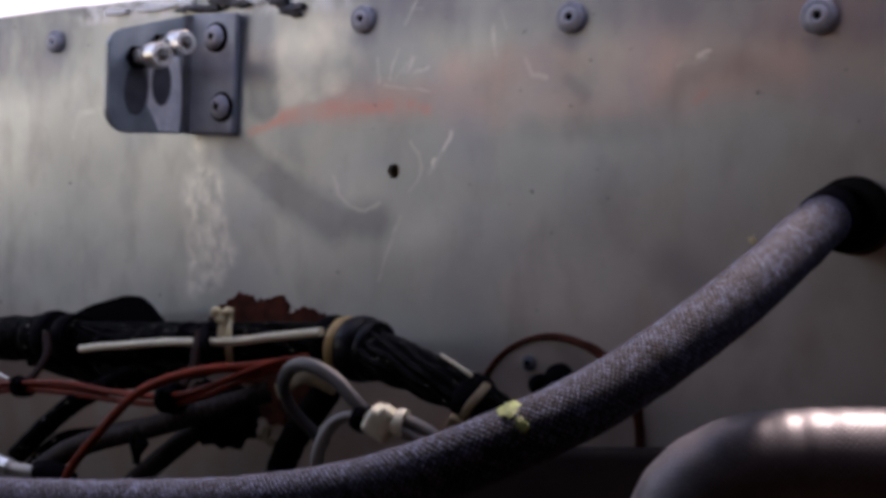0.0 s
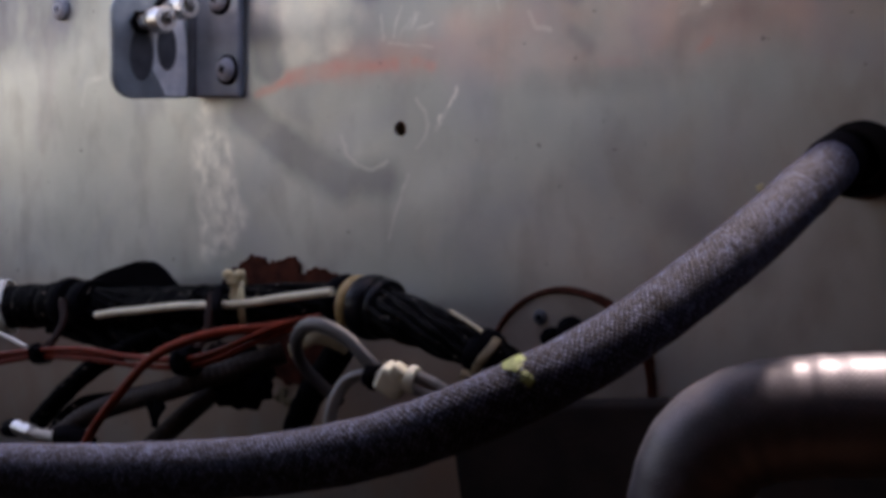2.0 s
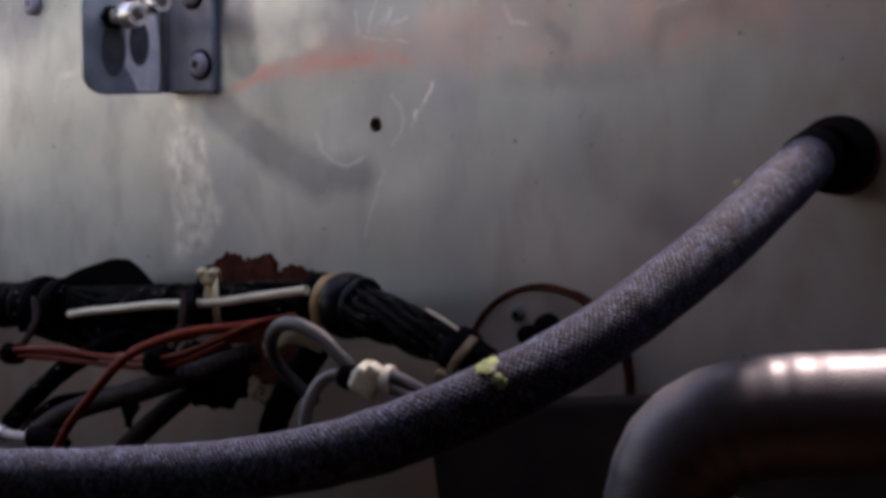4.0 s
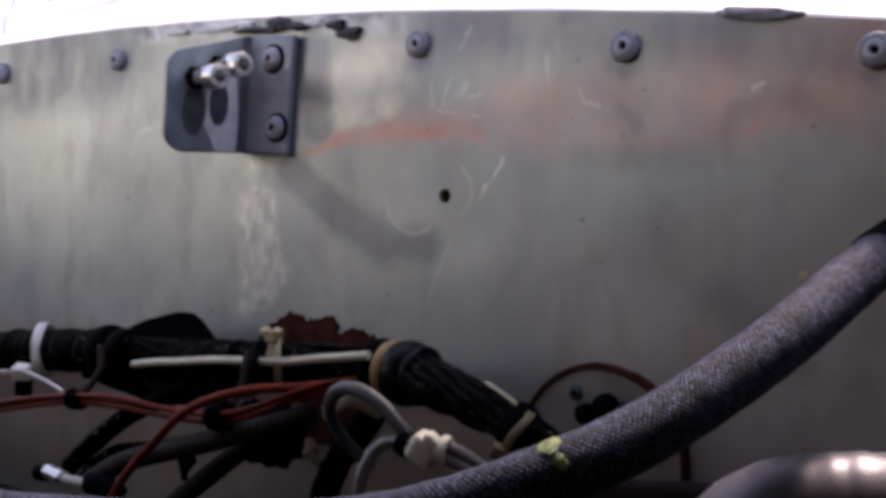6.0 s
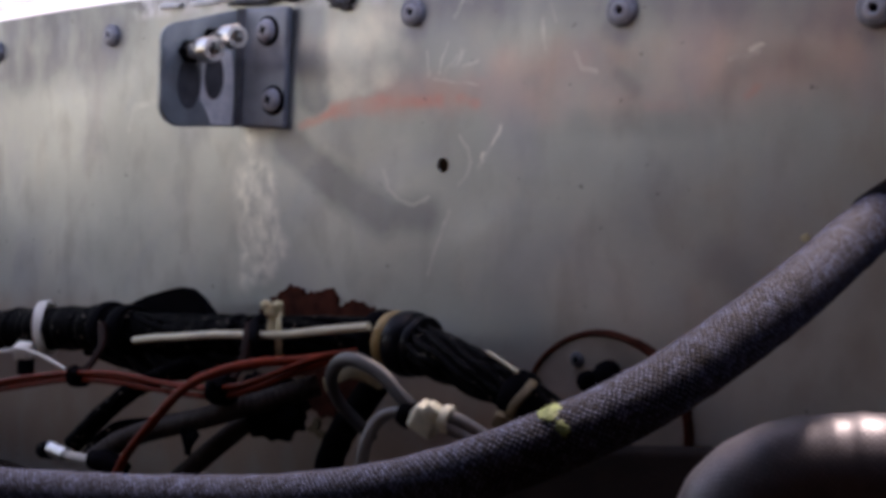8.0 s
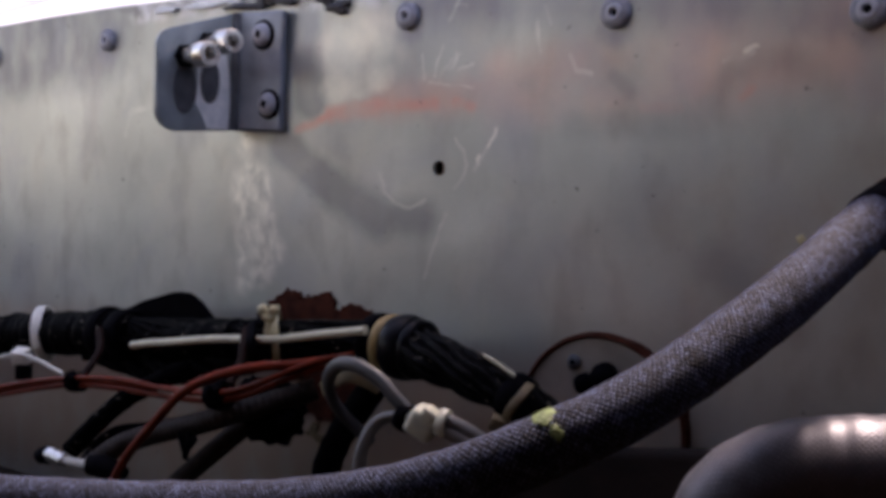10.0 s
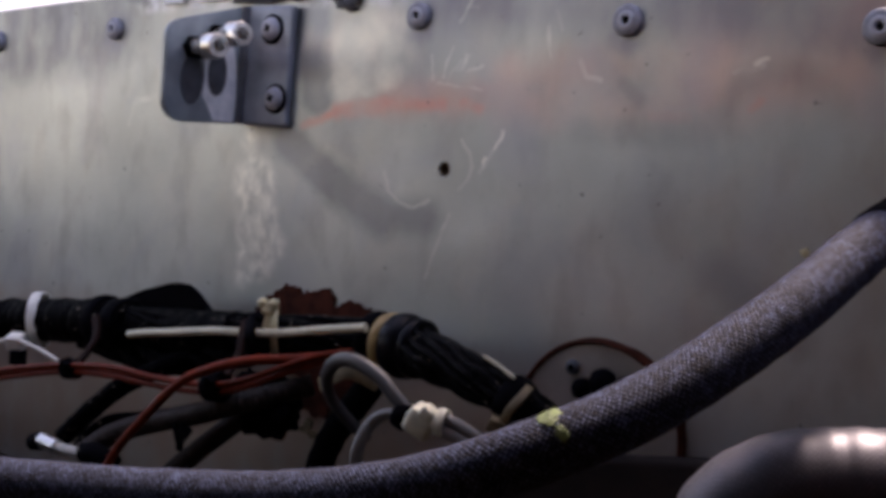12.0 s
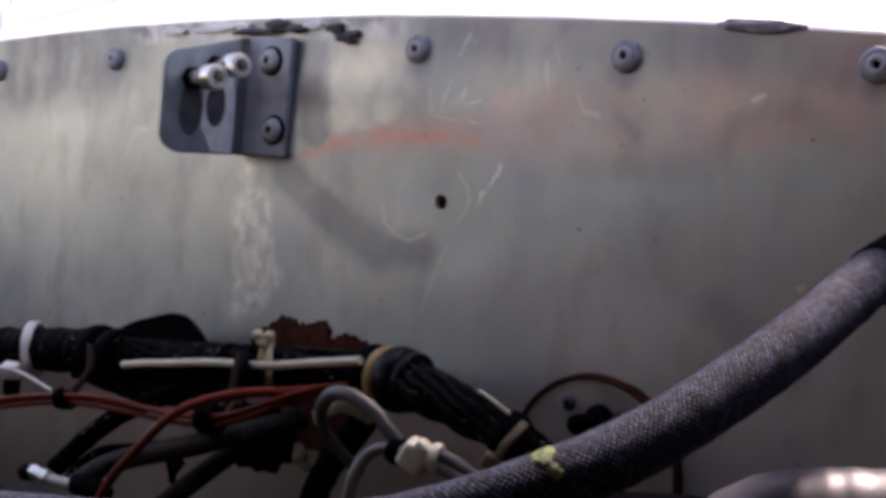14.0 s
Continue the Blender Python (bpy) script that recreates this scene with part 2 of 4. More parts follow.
    b.inputs["Metallic"].default_value = 0.6
    link(ranged(big.outputs["Fac"], 0.3, 0.7, 0.50, 0.37), b.inputs["Roughness"])
    bp = nt.nodes.new("ShaderNodeBump")
    bp.inputs["Strength"].default_value, bp.inputs["Distance"].default_value = 0.25, 0.0004
    link(fine.outputs["Fac"], bp.inputs["Height"])
    link(bp.outputs["Normal"], b.inputs["Normal"])
    return m


def braid_material(name, thread, gap, pitch, metal=0.0, rough=0.6, bump=0.9, flecks=0.0, spec=0.12):
    """Woven cover: two crossing families of threads, along u (length) and v (girth) in metres."""
    m = bpy.data.materials.new(name)
    m.use_nodes = True
    nt = m.node_tree
    link = nt.links.new
    b = nt.nodes["Principled BSDF"]
    b.inputs["Metallic"].default_value = metal
    uv = nt.nodes.new("ShaderNodeTexCoord").outputs["UV"]
    heights = []
    for turn in (38, -38):
        mp = nt.nodes.new("ShaderNodeMapping")
        mp.inputs["Rotation"].default_value = (0, 0, radians(turn))
        w = nt.nodes.new("ShaderNodeTexWave")
        w.inputs["Scale"].default_value = 0.314 / pitch
        w.inputs["Distortion"].default_value, w.inputs["Detail"].default_value = 3.6, 4
        w.inputs["Detail Scale"].default_value = 1.5
        link(uv, mp.inputs["Vector"])
        link(mp.outputs["Vector"], w.inputs["Vector"])
        heights.append(w.outputs["Fac"])
    mx = nt.nodes.new("ShaderNodeMath")
    mx.operation = "MULTIPLY"
    link(heights[0], mx.inputs[0])
    link(heights[1], mx.inputs[1])
    big = nt.nodes.new("ShaderNodeTexNoise")
    big.inputs["Scale"].default_value, big.inputs["Detail"].default_value = 240, 5
    link(nt.nodes.new("ShaderNodeTexCoord").outputs["Object"], big.inputs["Vector"])
    wear = nt.nodes.new("ShaderNodeMath")
    wear.operation, wear.use_clamp = "MULTIPLY_ADD", True
    link(mx.outputs[0], wear.inputs[0])
    wear.inputs[1].default_value = 0.75
    rg = nt.nodes.new("ShaderNodeMapRange")
    for key, v in (("From Min", 0.38), ("From Max", 0.72), ("To Min", -0.08), ("To Max", 0.20)):
        rg.inputs[key].default_value = v
    link(big.outputs["Fac"], rg.inputs["Value"])
    link(rg.outputs["Result"], wear.inputs[2])
    fine = nt.nodes.new("ShaderNodeTexNoise")
    fine.inputs["Scale"].default_value, fine.inputs["Detail"].default_value = 900, 3
    link(nt.nodes.new("ShaderNodeTexCoord").outputs["Object"], fine.inputs["Vector"])
    fr = nt.nodes.new("ShaderNodeMapRange")
    for key, v in (("From Min", 0.38), ("From Max", 0.66), ("To Min", 1.0 - flecks), ("To Max", 1.0 + flecks)):
        fr.inputs[key].default_value = v
    link(fine.outputs["Fac"], fr.inputs["Value"])
    fleck = nt.nodes.new("ShaderNodeMath")
    fleck.operation, fleck.use_clamp = "MULTIPLY", True
    link(wear.outputs[0], fleck.inputs[0])
    link(fr.outputs["Result"], fleck.inputs[1])
    mix = nt.nodes.new("ShaderNodeMix")
    mix.data_type = "RGBA"
    mix.inputs["A"].default_value, mix.inputs["B"].default_value = (*gap, 1), (*thread, 1)
    link(fleck.outputs[0], mix.inputs["Factor"])
    link(mix.outputs["Result"], b.inputs["Base Color"])
    b.inputs["Roughness"].default_value = rough
    b.inputs["Specular IOR Level"].default_value = spec
    b.inputs["Sheen Weight"].default_value, b.inputs["Sheen Roughness"].default_value = 0.04, 0.4
    b.inputs["Sheen Tint"].default_value = (0.75, 0.8, 1.0, 1)
    bp = nt.nodes.new("ShaderNodeBump")
    bp.inputs["Strength"].default_value, bp.inputs["Distance"].default_value = bump, 0.0006
    link(mx.outputs[0], bp.inputs["Height"])
    link(bp.outputs["Normal"], b.inputs["Normal"])
    return m



def loom_material(spec=0.008):
    """Near-black waxed cloth; its small glints are painted as scattered pale flecks."""
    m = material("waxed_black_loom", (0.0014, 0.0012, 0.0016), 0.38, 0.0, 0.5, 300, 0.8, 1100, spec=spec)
    nt = m.node_tree
    b = nt.nodes["Principled BSDF"]
    base = b.inputs["Base Color"].links[0].from_socket
    mp, n = nt.nodes.new("ShaderNodeMapping"), nt.nodes.new("ShaderNodeTexNoise")
    mp.inputs["Scale"].default_value = (0.45, 1, 1)
    n.inputs["Scale"].default_value, n.inputs["Detail"].default_value = 620, 2
    r, mix = nt.nodes.new("ShaderNodeMapRange"), nt.nodes.new("ShaderNodeMix")
    r.inputs["From Min"].default_value, r.inputs["From Max"].default_value, r.inputs["To Max"].default_value = 0.665, 0.76, 0.55
    mix.data_type = "RGBA"
    mix.inputs["B"].default_value = (0.42, 0.37, 0.30, 1)
    for p, q in ((nt.nodes.new("ShaderNodeTexCoord").outputs["Object"], mp.inputs["Vector"]), (mp.outputs["Vector"], n.inputs["Vector"]), (n.outputs["Fac"], r.inputs["Value"]),
                 (r.outputs["Result"], mix.inputs["Factor"]), (base, mix.inputs["A"]), (mix.outputs["Result"], b.inputs["Base Color"])):
        nt.links.new(p, q)
    return m


ALU = firewall_material()
BARE = material("bare_aluminium", (0.38, 0.39, 0.425), 0.62, 0.25, 0.3, 120)
DISC = material("dull_aluminium", (0.30, 0.25, 0.205), 0.5, 0.25, 0.25, 60)
STEEL = material("bright_steel", (0.66, 0.65, 0.62), 0.28, 0.95, 0.2, 200, 0.1)
WASHER = material("dull_washer", (0.27, 0.28, 0.31), 0.6, 0.3, 0.3, 300)
PLATE = material("grey_plate", (0.225, 0.255, 0.295), 0.45, 0.4, 0.25, 90)
LEAF = material("rubbed_grey_plate", (0.235, 0.285, 0.305), 0.36, 0.2, 0.25, 90)
PALELEAF = material("rubbed_bare_metal", (0.84, 0.92, 0.94), 0.45, 0.0, 0.15, 260)
SLOT = material("dark_slot", (0.075, 0.085, 0.10), 0.6, 0.1, 0.3, 200)
RUST = material("rust_residue", (0.055, 0.022, 0.012), 0.8, 0.0, 0.5, 300, 0.4)
WHITE = material("white_paint", (0.80, 0.80, 0.79), 0.3, 0.0, 0.04, 20, 0.03)
SEALANT = material("red_sealant", (0.060, 0.0155, 0.0085), 0.8, 0.0, 0.5, 200, 0.5, 500, spec=0.08)
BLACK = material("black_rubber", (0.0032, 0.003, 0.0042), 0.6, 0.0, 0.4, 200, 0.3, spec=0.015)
GLOSSBLACK = material("glossy_black_rubber", (0.004, 0.004, 0.0055), 0.30, 0.0, 0.4, 200, 0.2, spec=0.10)
LOOM = loom_material()
WAXED = loom_material(0.045)
# near-black for the dark filler below the hose and for the grommet
PIT = material("deep_black", (0.006, 0.005, 0.0045), 0.9, 0.0, 0.4, 40, spec=0.02)
# brown set to throw warm light back onto the sheet
BAYBROWN = material("bay_brown", (0.16, 0.078, 0.042), 0.85, 0.0, 0.4, 30)
SCALE = material("oily_brown_metal", (0.020, 0.0125, 0.010), 0.8, 0.0, 0.5, 60, 0.3, spec=0.2)
GOO = material("black_sealant", (0.02, 0.022, 0.03), 0.4, 0.0, 0.4, 300, 0.6)
REDWIRE = material("red_insulation", (0.165, 0.021, 0.007), 0.5, 0.0, 0.25, 250, spec=0.12)
WHITEWIRE = material("white_insulation", (0.66, 0.62, 0.43), 0.45, 0.0, 0.12, 150)
NYLON = material("white_nylon", (0.78, 0.76, 0.66), 0.42, 0.0, 0.08, 200)
SLEEVE = material("dull_white_sleeve", (0.42, 0.40, 0.34), 0.5, 0.0, 0.15, 300)
CLIPCREAM = material("pale_cream_nylon", (0.72, 0.70, 0.52), 0.42, 0.0, 0.10, 350)
CREAM = material("cream_nylon", (0.60, 0.53, 0.30), 0.45, 0.0, 0.12, 300)
BANDTAN = material("golden_nylon", (0.38, 0.25, 0.09), 0.5, 0.0, 0.25, 300)
TAN = material("aged_nylon", (0.17, 0.125, 0.062), 0.65, 0.0, 0.25, 300)
BROWN = material("brown_strap", (0.020, 0.009, 0.007), 0.7, 0.0, 0.35, 250, spec=0.06)
CONDUIT = material("brown_conduit", (0.036, 0.027, 0.022), 0.6, 0.0, 0.35, 220, 0.4, spec=0.18)
GREY = material("grey_jacket", (0.062, 0.061, 0.060), 0.45, 0.0, 0.18, 160)
PALEGREY = material("pale_grey_jacket", (0.23, 0.225, 0.205), 0.45, 0.0, 0.18, 160)
GREEN = material("green_paint", (0.10, 0.145, 0.045), 0.6, 0.0, 0.4, 700)
GLASS = bpy.data.materials.new("tinted_glass")
GLASS.use_nodes = True
_g = GLASS.node_tree.nodes["Principled BSDF"]
_g.inputs["Base Color"].default_value, _g.inputs["Roughness"].default_value = (0.10, 0.10, 0.12, 1), 0.06
_g.inputs["Transmission Weight"].default_value = 0.5
BRAID = braid_material("dark_textile_braid", (0.090, 0.122, 0.222), (0.003, 0.003, 0.008), 0.00085, rough=0.7, bump=0.5, flecks=0.95)
METALBRAID = braid_material("silver_braid", (0.105, 0.100, 0.118), (0.058, 0.055, 0.065), 0.0008, metal=0.25, rough=0.40, bump=0.13, flecks=0.45, spec=0.45)


# ---- builders ----
def link_mesh(name, bm, mat, parent=None, label="", smooth=True):
    me = bpy.data.meshes.new(name)
    bm.normal_update()
    bm.to_mesh(me)
    bm.free()
    me.materials.append(mat)
    for p in me.polygons:
        p.use_smooth = smooth
    if smooth:
        me.set_sharp_from_angle(angle=radians(48))
    ob = new(name, me)
    if parent is not None:
        ob.parent = parent
    if label:
        ob["label"] = label
    return ob


def part(name, bm, mat, parent, label="", smooth=True):
    return link_mesh(name, bm, mat, parent, label, smooth)


def thing(name, label, category, group=""):
    return tagged(new(name), label, category, group)


def spline(points, step=0.0012):
    """A smooth way through a few guide points."""
    p = [Vector(q) for q in points]
    p = [p[0] * 2 - p[1], *p, p[-1] * 2 - p[-2]]
    out = []
    for i in range(1, len(p) - 2):
        n = max(2, int((p[i + 1] - p[i]).length / step))
        for k in range(n):
            t = k / n
            a, b, c, d = p[i - 1], p[i], p[i + 1], p[i + 2]
            out.append(0.5 * (2 * b + (c - a) * t + (2 * a - 5 * b + 4 * c - d) * t * t + (3 * b - a - 3 * c + d) * t ** 3))
    out.append(p[-2])
    return out


def frames_along(way):
    """Tangent and two normals at each place, without twist."""
    out, n = [], None
    for i, q in enumerate(way):
        t = (way[min(i + 1, len(way) - 1)] - way[max(i - 1, 0)]).normalized()
        if n is None:
            n = t.cross(Vector((0, 0, 1))) if abs(t.z) < 0.9 else t.cross(Vector((1, 0, 0)))
        n = (n - t * n.dot(t)).normalized()
        out.append((q, n, t.cross(n)))
    return out


def tube(points, radius, sides=16, step=0.0012, ribs=None, flat=1.0, rough=0.0):
    """A tube along a spline; ribs=(pitch, depth); flat squeezes it; rough: uneven girth."""
    way = spline(points, step)
    bm = bmesh.new()
    layer = bm.loops.layers.uv.new("UVMap")
    rings, length, along = [], 0.0, []
    for i, (q, n, b) in enumerate(frames_along(way)):
        if i:
            length += (q - way[i - 1]).length
        along.append(length)
        r = radius(length) if callable(radius) else radius
        if ribs:
            r += ribs[1] * math.sin(2 * math.pi * length / ribs[0])
        if rough:
            r *= 1 + rough * noise.noise(q * 260)
        rings.append([bm.verts.new(q + n * (r * math.cos(a)) + b * (r * flat * math.sin(a)))
                      for a in (2 * math.pi * k / sides for k in range(sides))])
    girth = 2 * math.pi * (radius(0) if callable(radius) else radius)
    for i in range(len(rings) - 1):
        for k in range(sides):
            f = bm.faces.new((rings[i][k], rings[i][(k + 1) % sides], rings[i + 1][(k + 1) % sides], rings[i + 1][k]))
            for lp, (u, v) in zip(f.loops, ((along[i], k), (along[i], k + 1), (along[i + 1], k + 1), (along[i + 1], k))):
                lp[layer].uv = (u, v * girth / sides)
    for ring, turn in ((rings[0], -1), (rings[-1], 1)):
        bm.faces.new(ring[::turn])
    bmesh.ops.recalc_face_normals(bm, faces=bm.faces)
    return bm


def band(points, width, thick, across, step=0.0008):
    """A flat strap along a spline; across: the direction of its width."""
    way = spline(points, step)
    bm = bmesh.new()
    prev = None
    side = Vector(across).normalized()
    for i, q in enumerate(way):
        t = (way[min(i + 1, len(way) - 1)] - way[max(i - 1, 0)]).normalized()
        w = (side - t * side.dot(t)).normalized()
        n = t.cross(w)
        ring = [bm.verts.new(q + w * (sx * width / 2) + n * (sy * thick / 2))
                for sx, sy in ((-1, -1), (-0.8, -1.25), (0.8, -1.25), (1, -1), (1, 1), (0.8, 1.25), (-0.8, 1.25), (-1, 1))]
        if prev:
            for k in range(8):
                bm.faces.new((prev[k], prev[(k + 1) % 8], ring[(k + 1) % 8], ring[k]))
        else:
            bm.faces.new(ring[::-1])
        prev = ring
    bm.faces.new(prev)
    bmesh.ops.recalc_face_normals(bm, faces=bm.faces)
    return bm


def lathe(profile, sides=28, at=None):
    """Turns a profile of (radius, height) about z, then places it by the pose at."""
    bm = bmesh.new()
    rings = []
    for r, h in profile:
        rings.append([bm.verts.new((r * math.cos(a), r * math.sin(a), h)) for a in (2 * math.pi * k / sides for k in range(sides))]
                     if r > 1e-6 else [bm.verts.new((0, 0, h))])
    for a, b in zip(rings, rings[1:]):
        for k in range(sides):
            q = [a[k % len(a)], a[(k + 1) % len(a)], b[(k + 1) % len(b)], b[k % len(b)]]
            q = list(dict.fromkeys(q))
            if len(q) > 2:
                bm.faces.new(q)
    bmesh.ops.recalc_face_normals(bm, faces=bm.faces)
    if at is not None:
        bm.transform(at)
    return bm


def box(sx, sy, sz, at, bevel=0.0006, segments=2):
    bm = bmesh.new()
    bmesh.ops.create_cube(bm, size=1.0)
    bm.transform(Matrix.Diagonal((sx, sy, sz, 1)))
    bmesh.ops.bevel(bm, geom=bm.edges[:], offset=bevel, segments=segments, profile=0.6, affect="EDGES")
    bm.transform(at)
    return bm


def lump(sx, sy, sz, at, seed=0.0, amount=0.35, freq=1.6):
    """An uneven lump."""
    bm = bmesh.new()
    bmesh.ops.create_icosphere(bm, subdivisions=4, radius=1.0)
    for v in bm.verts:
        v.co *= 1 + amount * noise.fractal(v.co * freq + Vector((seed, seed * 2, 0)), 0.8, 2.0, 4)
    bm.transform(at @ Matrix.Diagonal((sx, sy, sz, 1)))
    return bm


def facing(direction, at):
    """The pose at a place whose z axis points along direction."""
    return Matrix.Translation(at) @ Vector(direction).to_track_quat("Z", "Y").to_matrix().to_4x4()


OUT = Vector((0, -1, 0))


# ---- the panel ----
def top_edge(x):
    return 0.0148 - 0.20 * (x - 0.11) ** 2


def firewall():
    x0, x1, z0, nx, nz = -0.40, 0.56, -0.42, 240, 110
    bm = bmesh.new()
    grid = []
    for i in range(nx + 1):
        x = x0 + (x1 - x0) * i / nx
        col = []
        for k in range(nz + 1):
            z = z0 + (top_edge(x) - z0) * k / nz
            calm = min(1.0, min(math.hypot(x - hx, z - hz) for hx, hz in ((0.1729, -0.0440), (0.3129, -0.0469))) / 0.025)
            y = 0.0 if calm < 0.85 else (calm - 0.85) / 0.15
            y *= 0.0009 * noise.noise(Vector((x * 11, 3.1, z * 13))) + 0.0003 * noise.noise(Vector((x * 45, 7.7, z * 40)))
            col.append(bm.verts.new((x, y, z)))
        grid.append(col)
    for i in range(nx):
        for k in range(nz):
            bm.faces.new((grid[i][k], grid[i + 1][k], grid[i + 1][k + 1], grid[i][k + 1]))
    for hx, hz, r, reach in ((0.1729, -0.0440, 0.0024, 0.0085), (0.3129, -0.0469, 0.0072, 0.0088)):
        gone = [f for f in bm.faces if abs(f.calc_center_median().x - hx) < reach and abs(f.calc_center_median().z - hz) < reach]
        bmesh.ops.delete(bm, geom=gone, context="FACES")
        rim = {v for e in bm.edges if e.is_boundary for v in e.verts if abs(v.co.x - hx) < reach + 0.006 and abs(v.co.z - hz) < reach + 0.006}
        rim = sorted(rim, key=lambda v: math.atan2(v.co.z - hz, v.co.x - hx))
        turns = [math.atan2(v.co.z - hz, v.co.x - hx) for v in rim]
        circle = [bm.verts.new((hx + r * math.cos(a), 0.0, hz + r * math.sin(a))) for a in turns]
        for q in range(len(rim)):
            w = (q + 1) % len(rim)
            bm.faces.new((rim[q], rim[w], circle[w], circle[q]))
    loose = [v for v in bm.verts if not v.link_faces]
    bmesh.ops.delete(bm, geom=loose, context="VERTS")
    bmesh.ops.recalc_face_normals(bm, faces=bm.faces)
    if sum(f.normal.y for f in bm.faces) > 0:
        bmesh.ops.reverse_faces(bm, faces=bm.faces)
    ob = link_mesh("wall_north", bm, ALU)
    tagged(ob, "scuffed bare aluminium firewall sheet with red sealant smears", "wall", kind="structure")
    sol = ob.modifiers.new("thickness", "SOLIDIFY")
    sol.thickness, sol.offset = 0.0018, -1
    ob.modifiers.new("crisp", "EDGE_SPLIT").split_angle = radians(40)
    return ob


firewall()


def strip_along_edge(x0, x1, profile, n=90):
    """Sweeps a (y, z above the edge) profile along the arched top edge."""
    bm = bmesh.new()
    prev = None
    for i in range(n + 1):
        x = x0 + (x1 - x0) * i / n
        wob = 0.0005 * noise.noise(Vector((x * 60, 1.3, 0)))
        ring = [bm.verts.new((x, y, top_edge(x) + h + wob)) for y, h in profile]
        if prev:
            for k in range(len(ring) - 1):
                bm.faces.new((prev[k], ring[k], ring[k + 1], prev[k + 1]))
        prev = ring
    bmesh.ops.recalc_face_normals(bm, faces=bm.faces)
    return bm


DECK_RISE = 0.40
deck = link_mesh("cowl_deck", strip_along_edge(-0.9, 0.9, [(0.0024, -0.004), (0.0024, 0.0006), (0.0034, 0.0016), (0.008, 0.0042), (0.05, 0.05 * DECK_RISE),
                                                         (0.4, 0.4 * DECK_RISE), (0.9, 0.9 * DECK_RISE), (0.9, 0.9 * DECK_RISE - 0.01), (0.05, 0.05 * DECK_RISE - 0.006), (0.0045, -0.004)], 160), WHITE)
tagged(deck, "glossy white painted cowl deck sloping up behind the sheet", "cowl", kind="structure")


def windscreen():
    """Dark windscreen corner standing on the deck, in a white frame."""
    ob = thing("windscreen", "dark tinted windscreen in a white frame on the deck", "windscreen")
    a, b = Vector((-0.226, 0.116, 0.036)), Vector((-0.205, 0.60, 0.230))
    up = Vector((-0.045, 0.10, 0.30))
    n = (b - a).cross(up).normalized()

    def slab(p, q, r, t, thick):
        bm = bmesh.new()
        f = [bm.verts.new(v) for v in (p, q, r, t)]
        k = [bm.verts.new(v + n * thick) for v in (p, q, r, t)]
        bm.faces.new(f)
        bm.faces.new(k[::-1])
        for i in range(4):
            bm.faces.new((f[i], k[i], k[(i + 1) % 4], f[(i + 1) % 4]))
        bmesh.ops.recalc_face_normals(bm, faces=bm.faces)
        return bm

    base = Vector((0, 0, 0.015))
    part("pane", slab(a + base, b + base, b + base + up, a + base + up, 0.004), GLASS, ob, "dark tinted pane", False)
    side = (a - b).normalized() * 0.03
    part("frame", slab(a + side, a, a + up, a + side + up, 0.006), WHITE, ob, "white painted frame post", False)
    part("sill", slab(a + side - base, b - base, b + base, a + side + base, 0.007), WHITE, ob, "white painted sill", False)
    part("coaming", box(0.10, 0.60, 0.5, Matrix.Translation((-0.34, 0.38, 0.34)), 0.02), BAYBROWN, ob, "dark interior behind the pane")
    return ob


windscreen()


# ---- rivets along the top edge ----
def rivet(x, z, size=1.0, turn=0.0):
    ob = thing("rivet", "domed aluminium blind rivet with hollow centre on dull washer", "rivet", "rivets along the top edge")
    ob.location = (x, -0.0012, z)
    at = facing(OUT, (0, 0, 0)) @ pose(0, 0, 0, 0, 0, turn)
    s = size
    part("washer", lathe([(0.0016 * s, 0.0), (0.0045 * s, -0.0012), (0.0046 * s, 0.0003), (0.0041 * s, 0.0009), (0.0032 * s, 0.0011), (0.0015 * s, 0.0011)], 28, at), WASHER, ob)
    head = part("head", lathe([(0.0, 0.0004), (0.0010 * s, 0.0004), (0.0012 * s, 0.0015), (0.0016 * s, 0.0017), (0.0023 * s, 0.0015), (0.0028 * s, 0.0011), (0.0028 * s, 0.0006)], 28, at),
                BARE, ob, "worn aluminium rivet head")
    part("bore", lathe([(0.0, 0.0009), (0.0010 * s, 0.0009), (0.00115 * s, 0.0003)], 14, at), BLACK, head, "dark hollow centre")
    return ob


for rx, rz, rs in ((-0.158, -0.014, 1.0), (-0.0780, -0.0052, 1.0), (0.0040, 0.0, 0.95), (0.1585, 0.0037, 0.98), (0.2335, 0.0017, 1.0), (0.3030, -0.0003, 1.0), (0.3760, -0.004, 1.0)):
    rivet(rx, rz, rs, rx * 900)


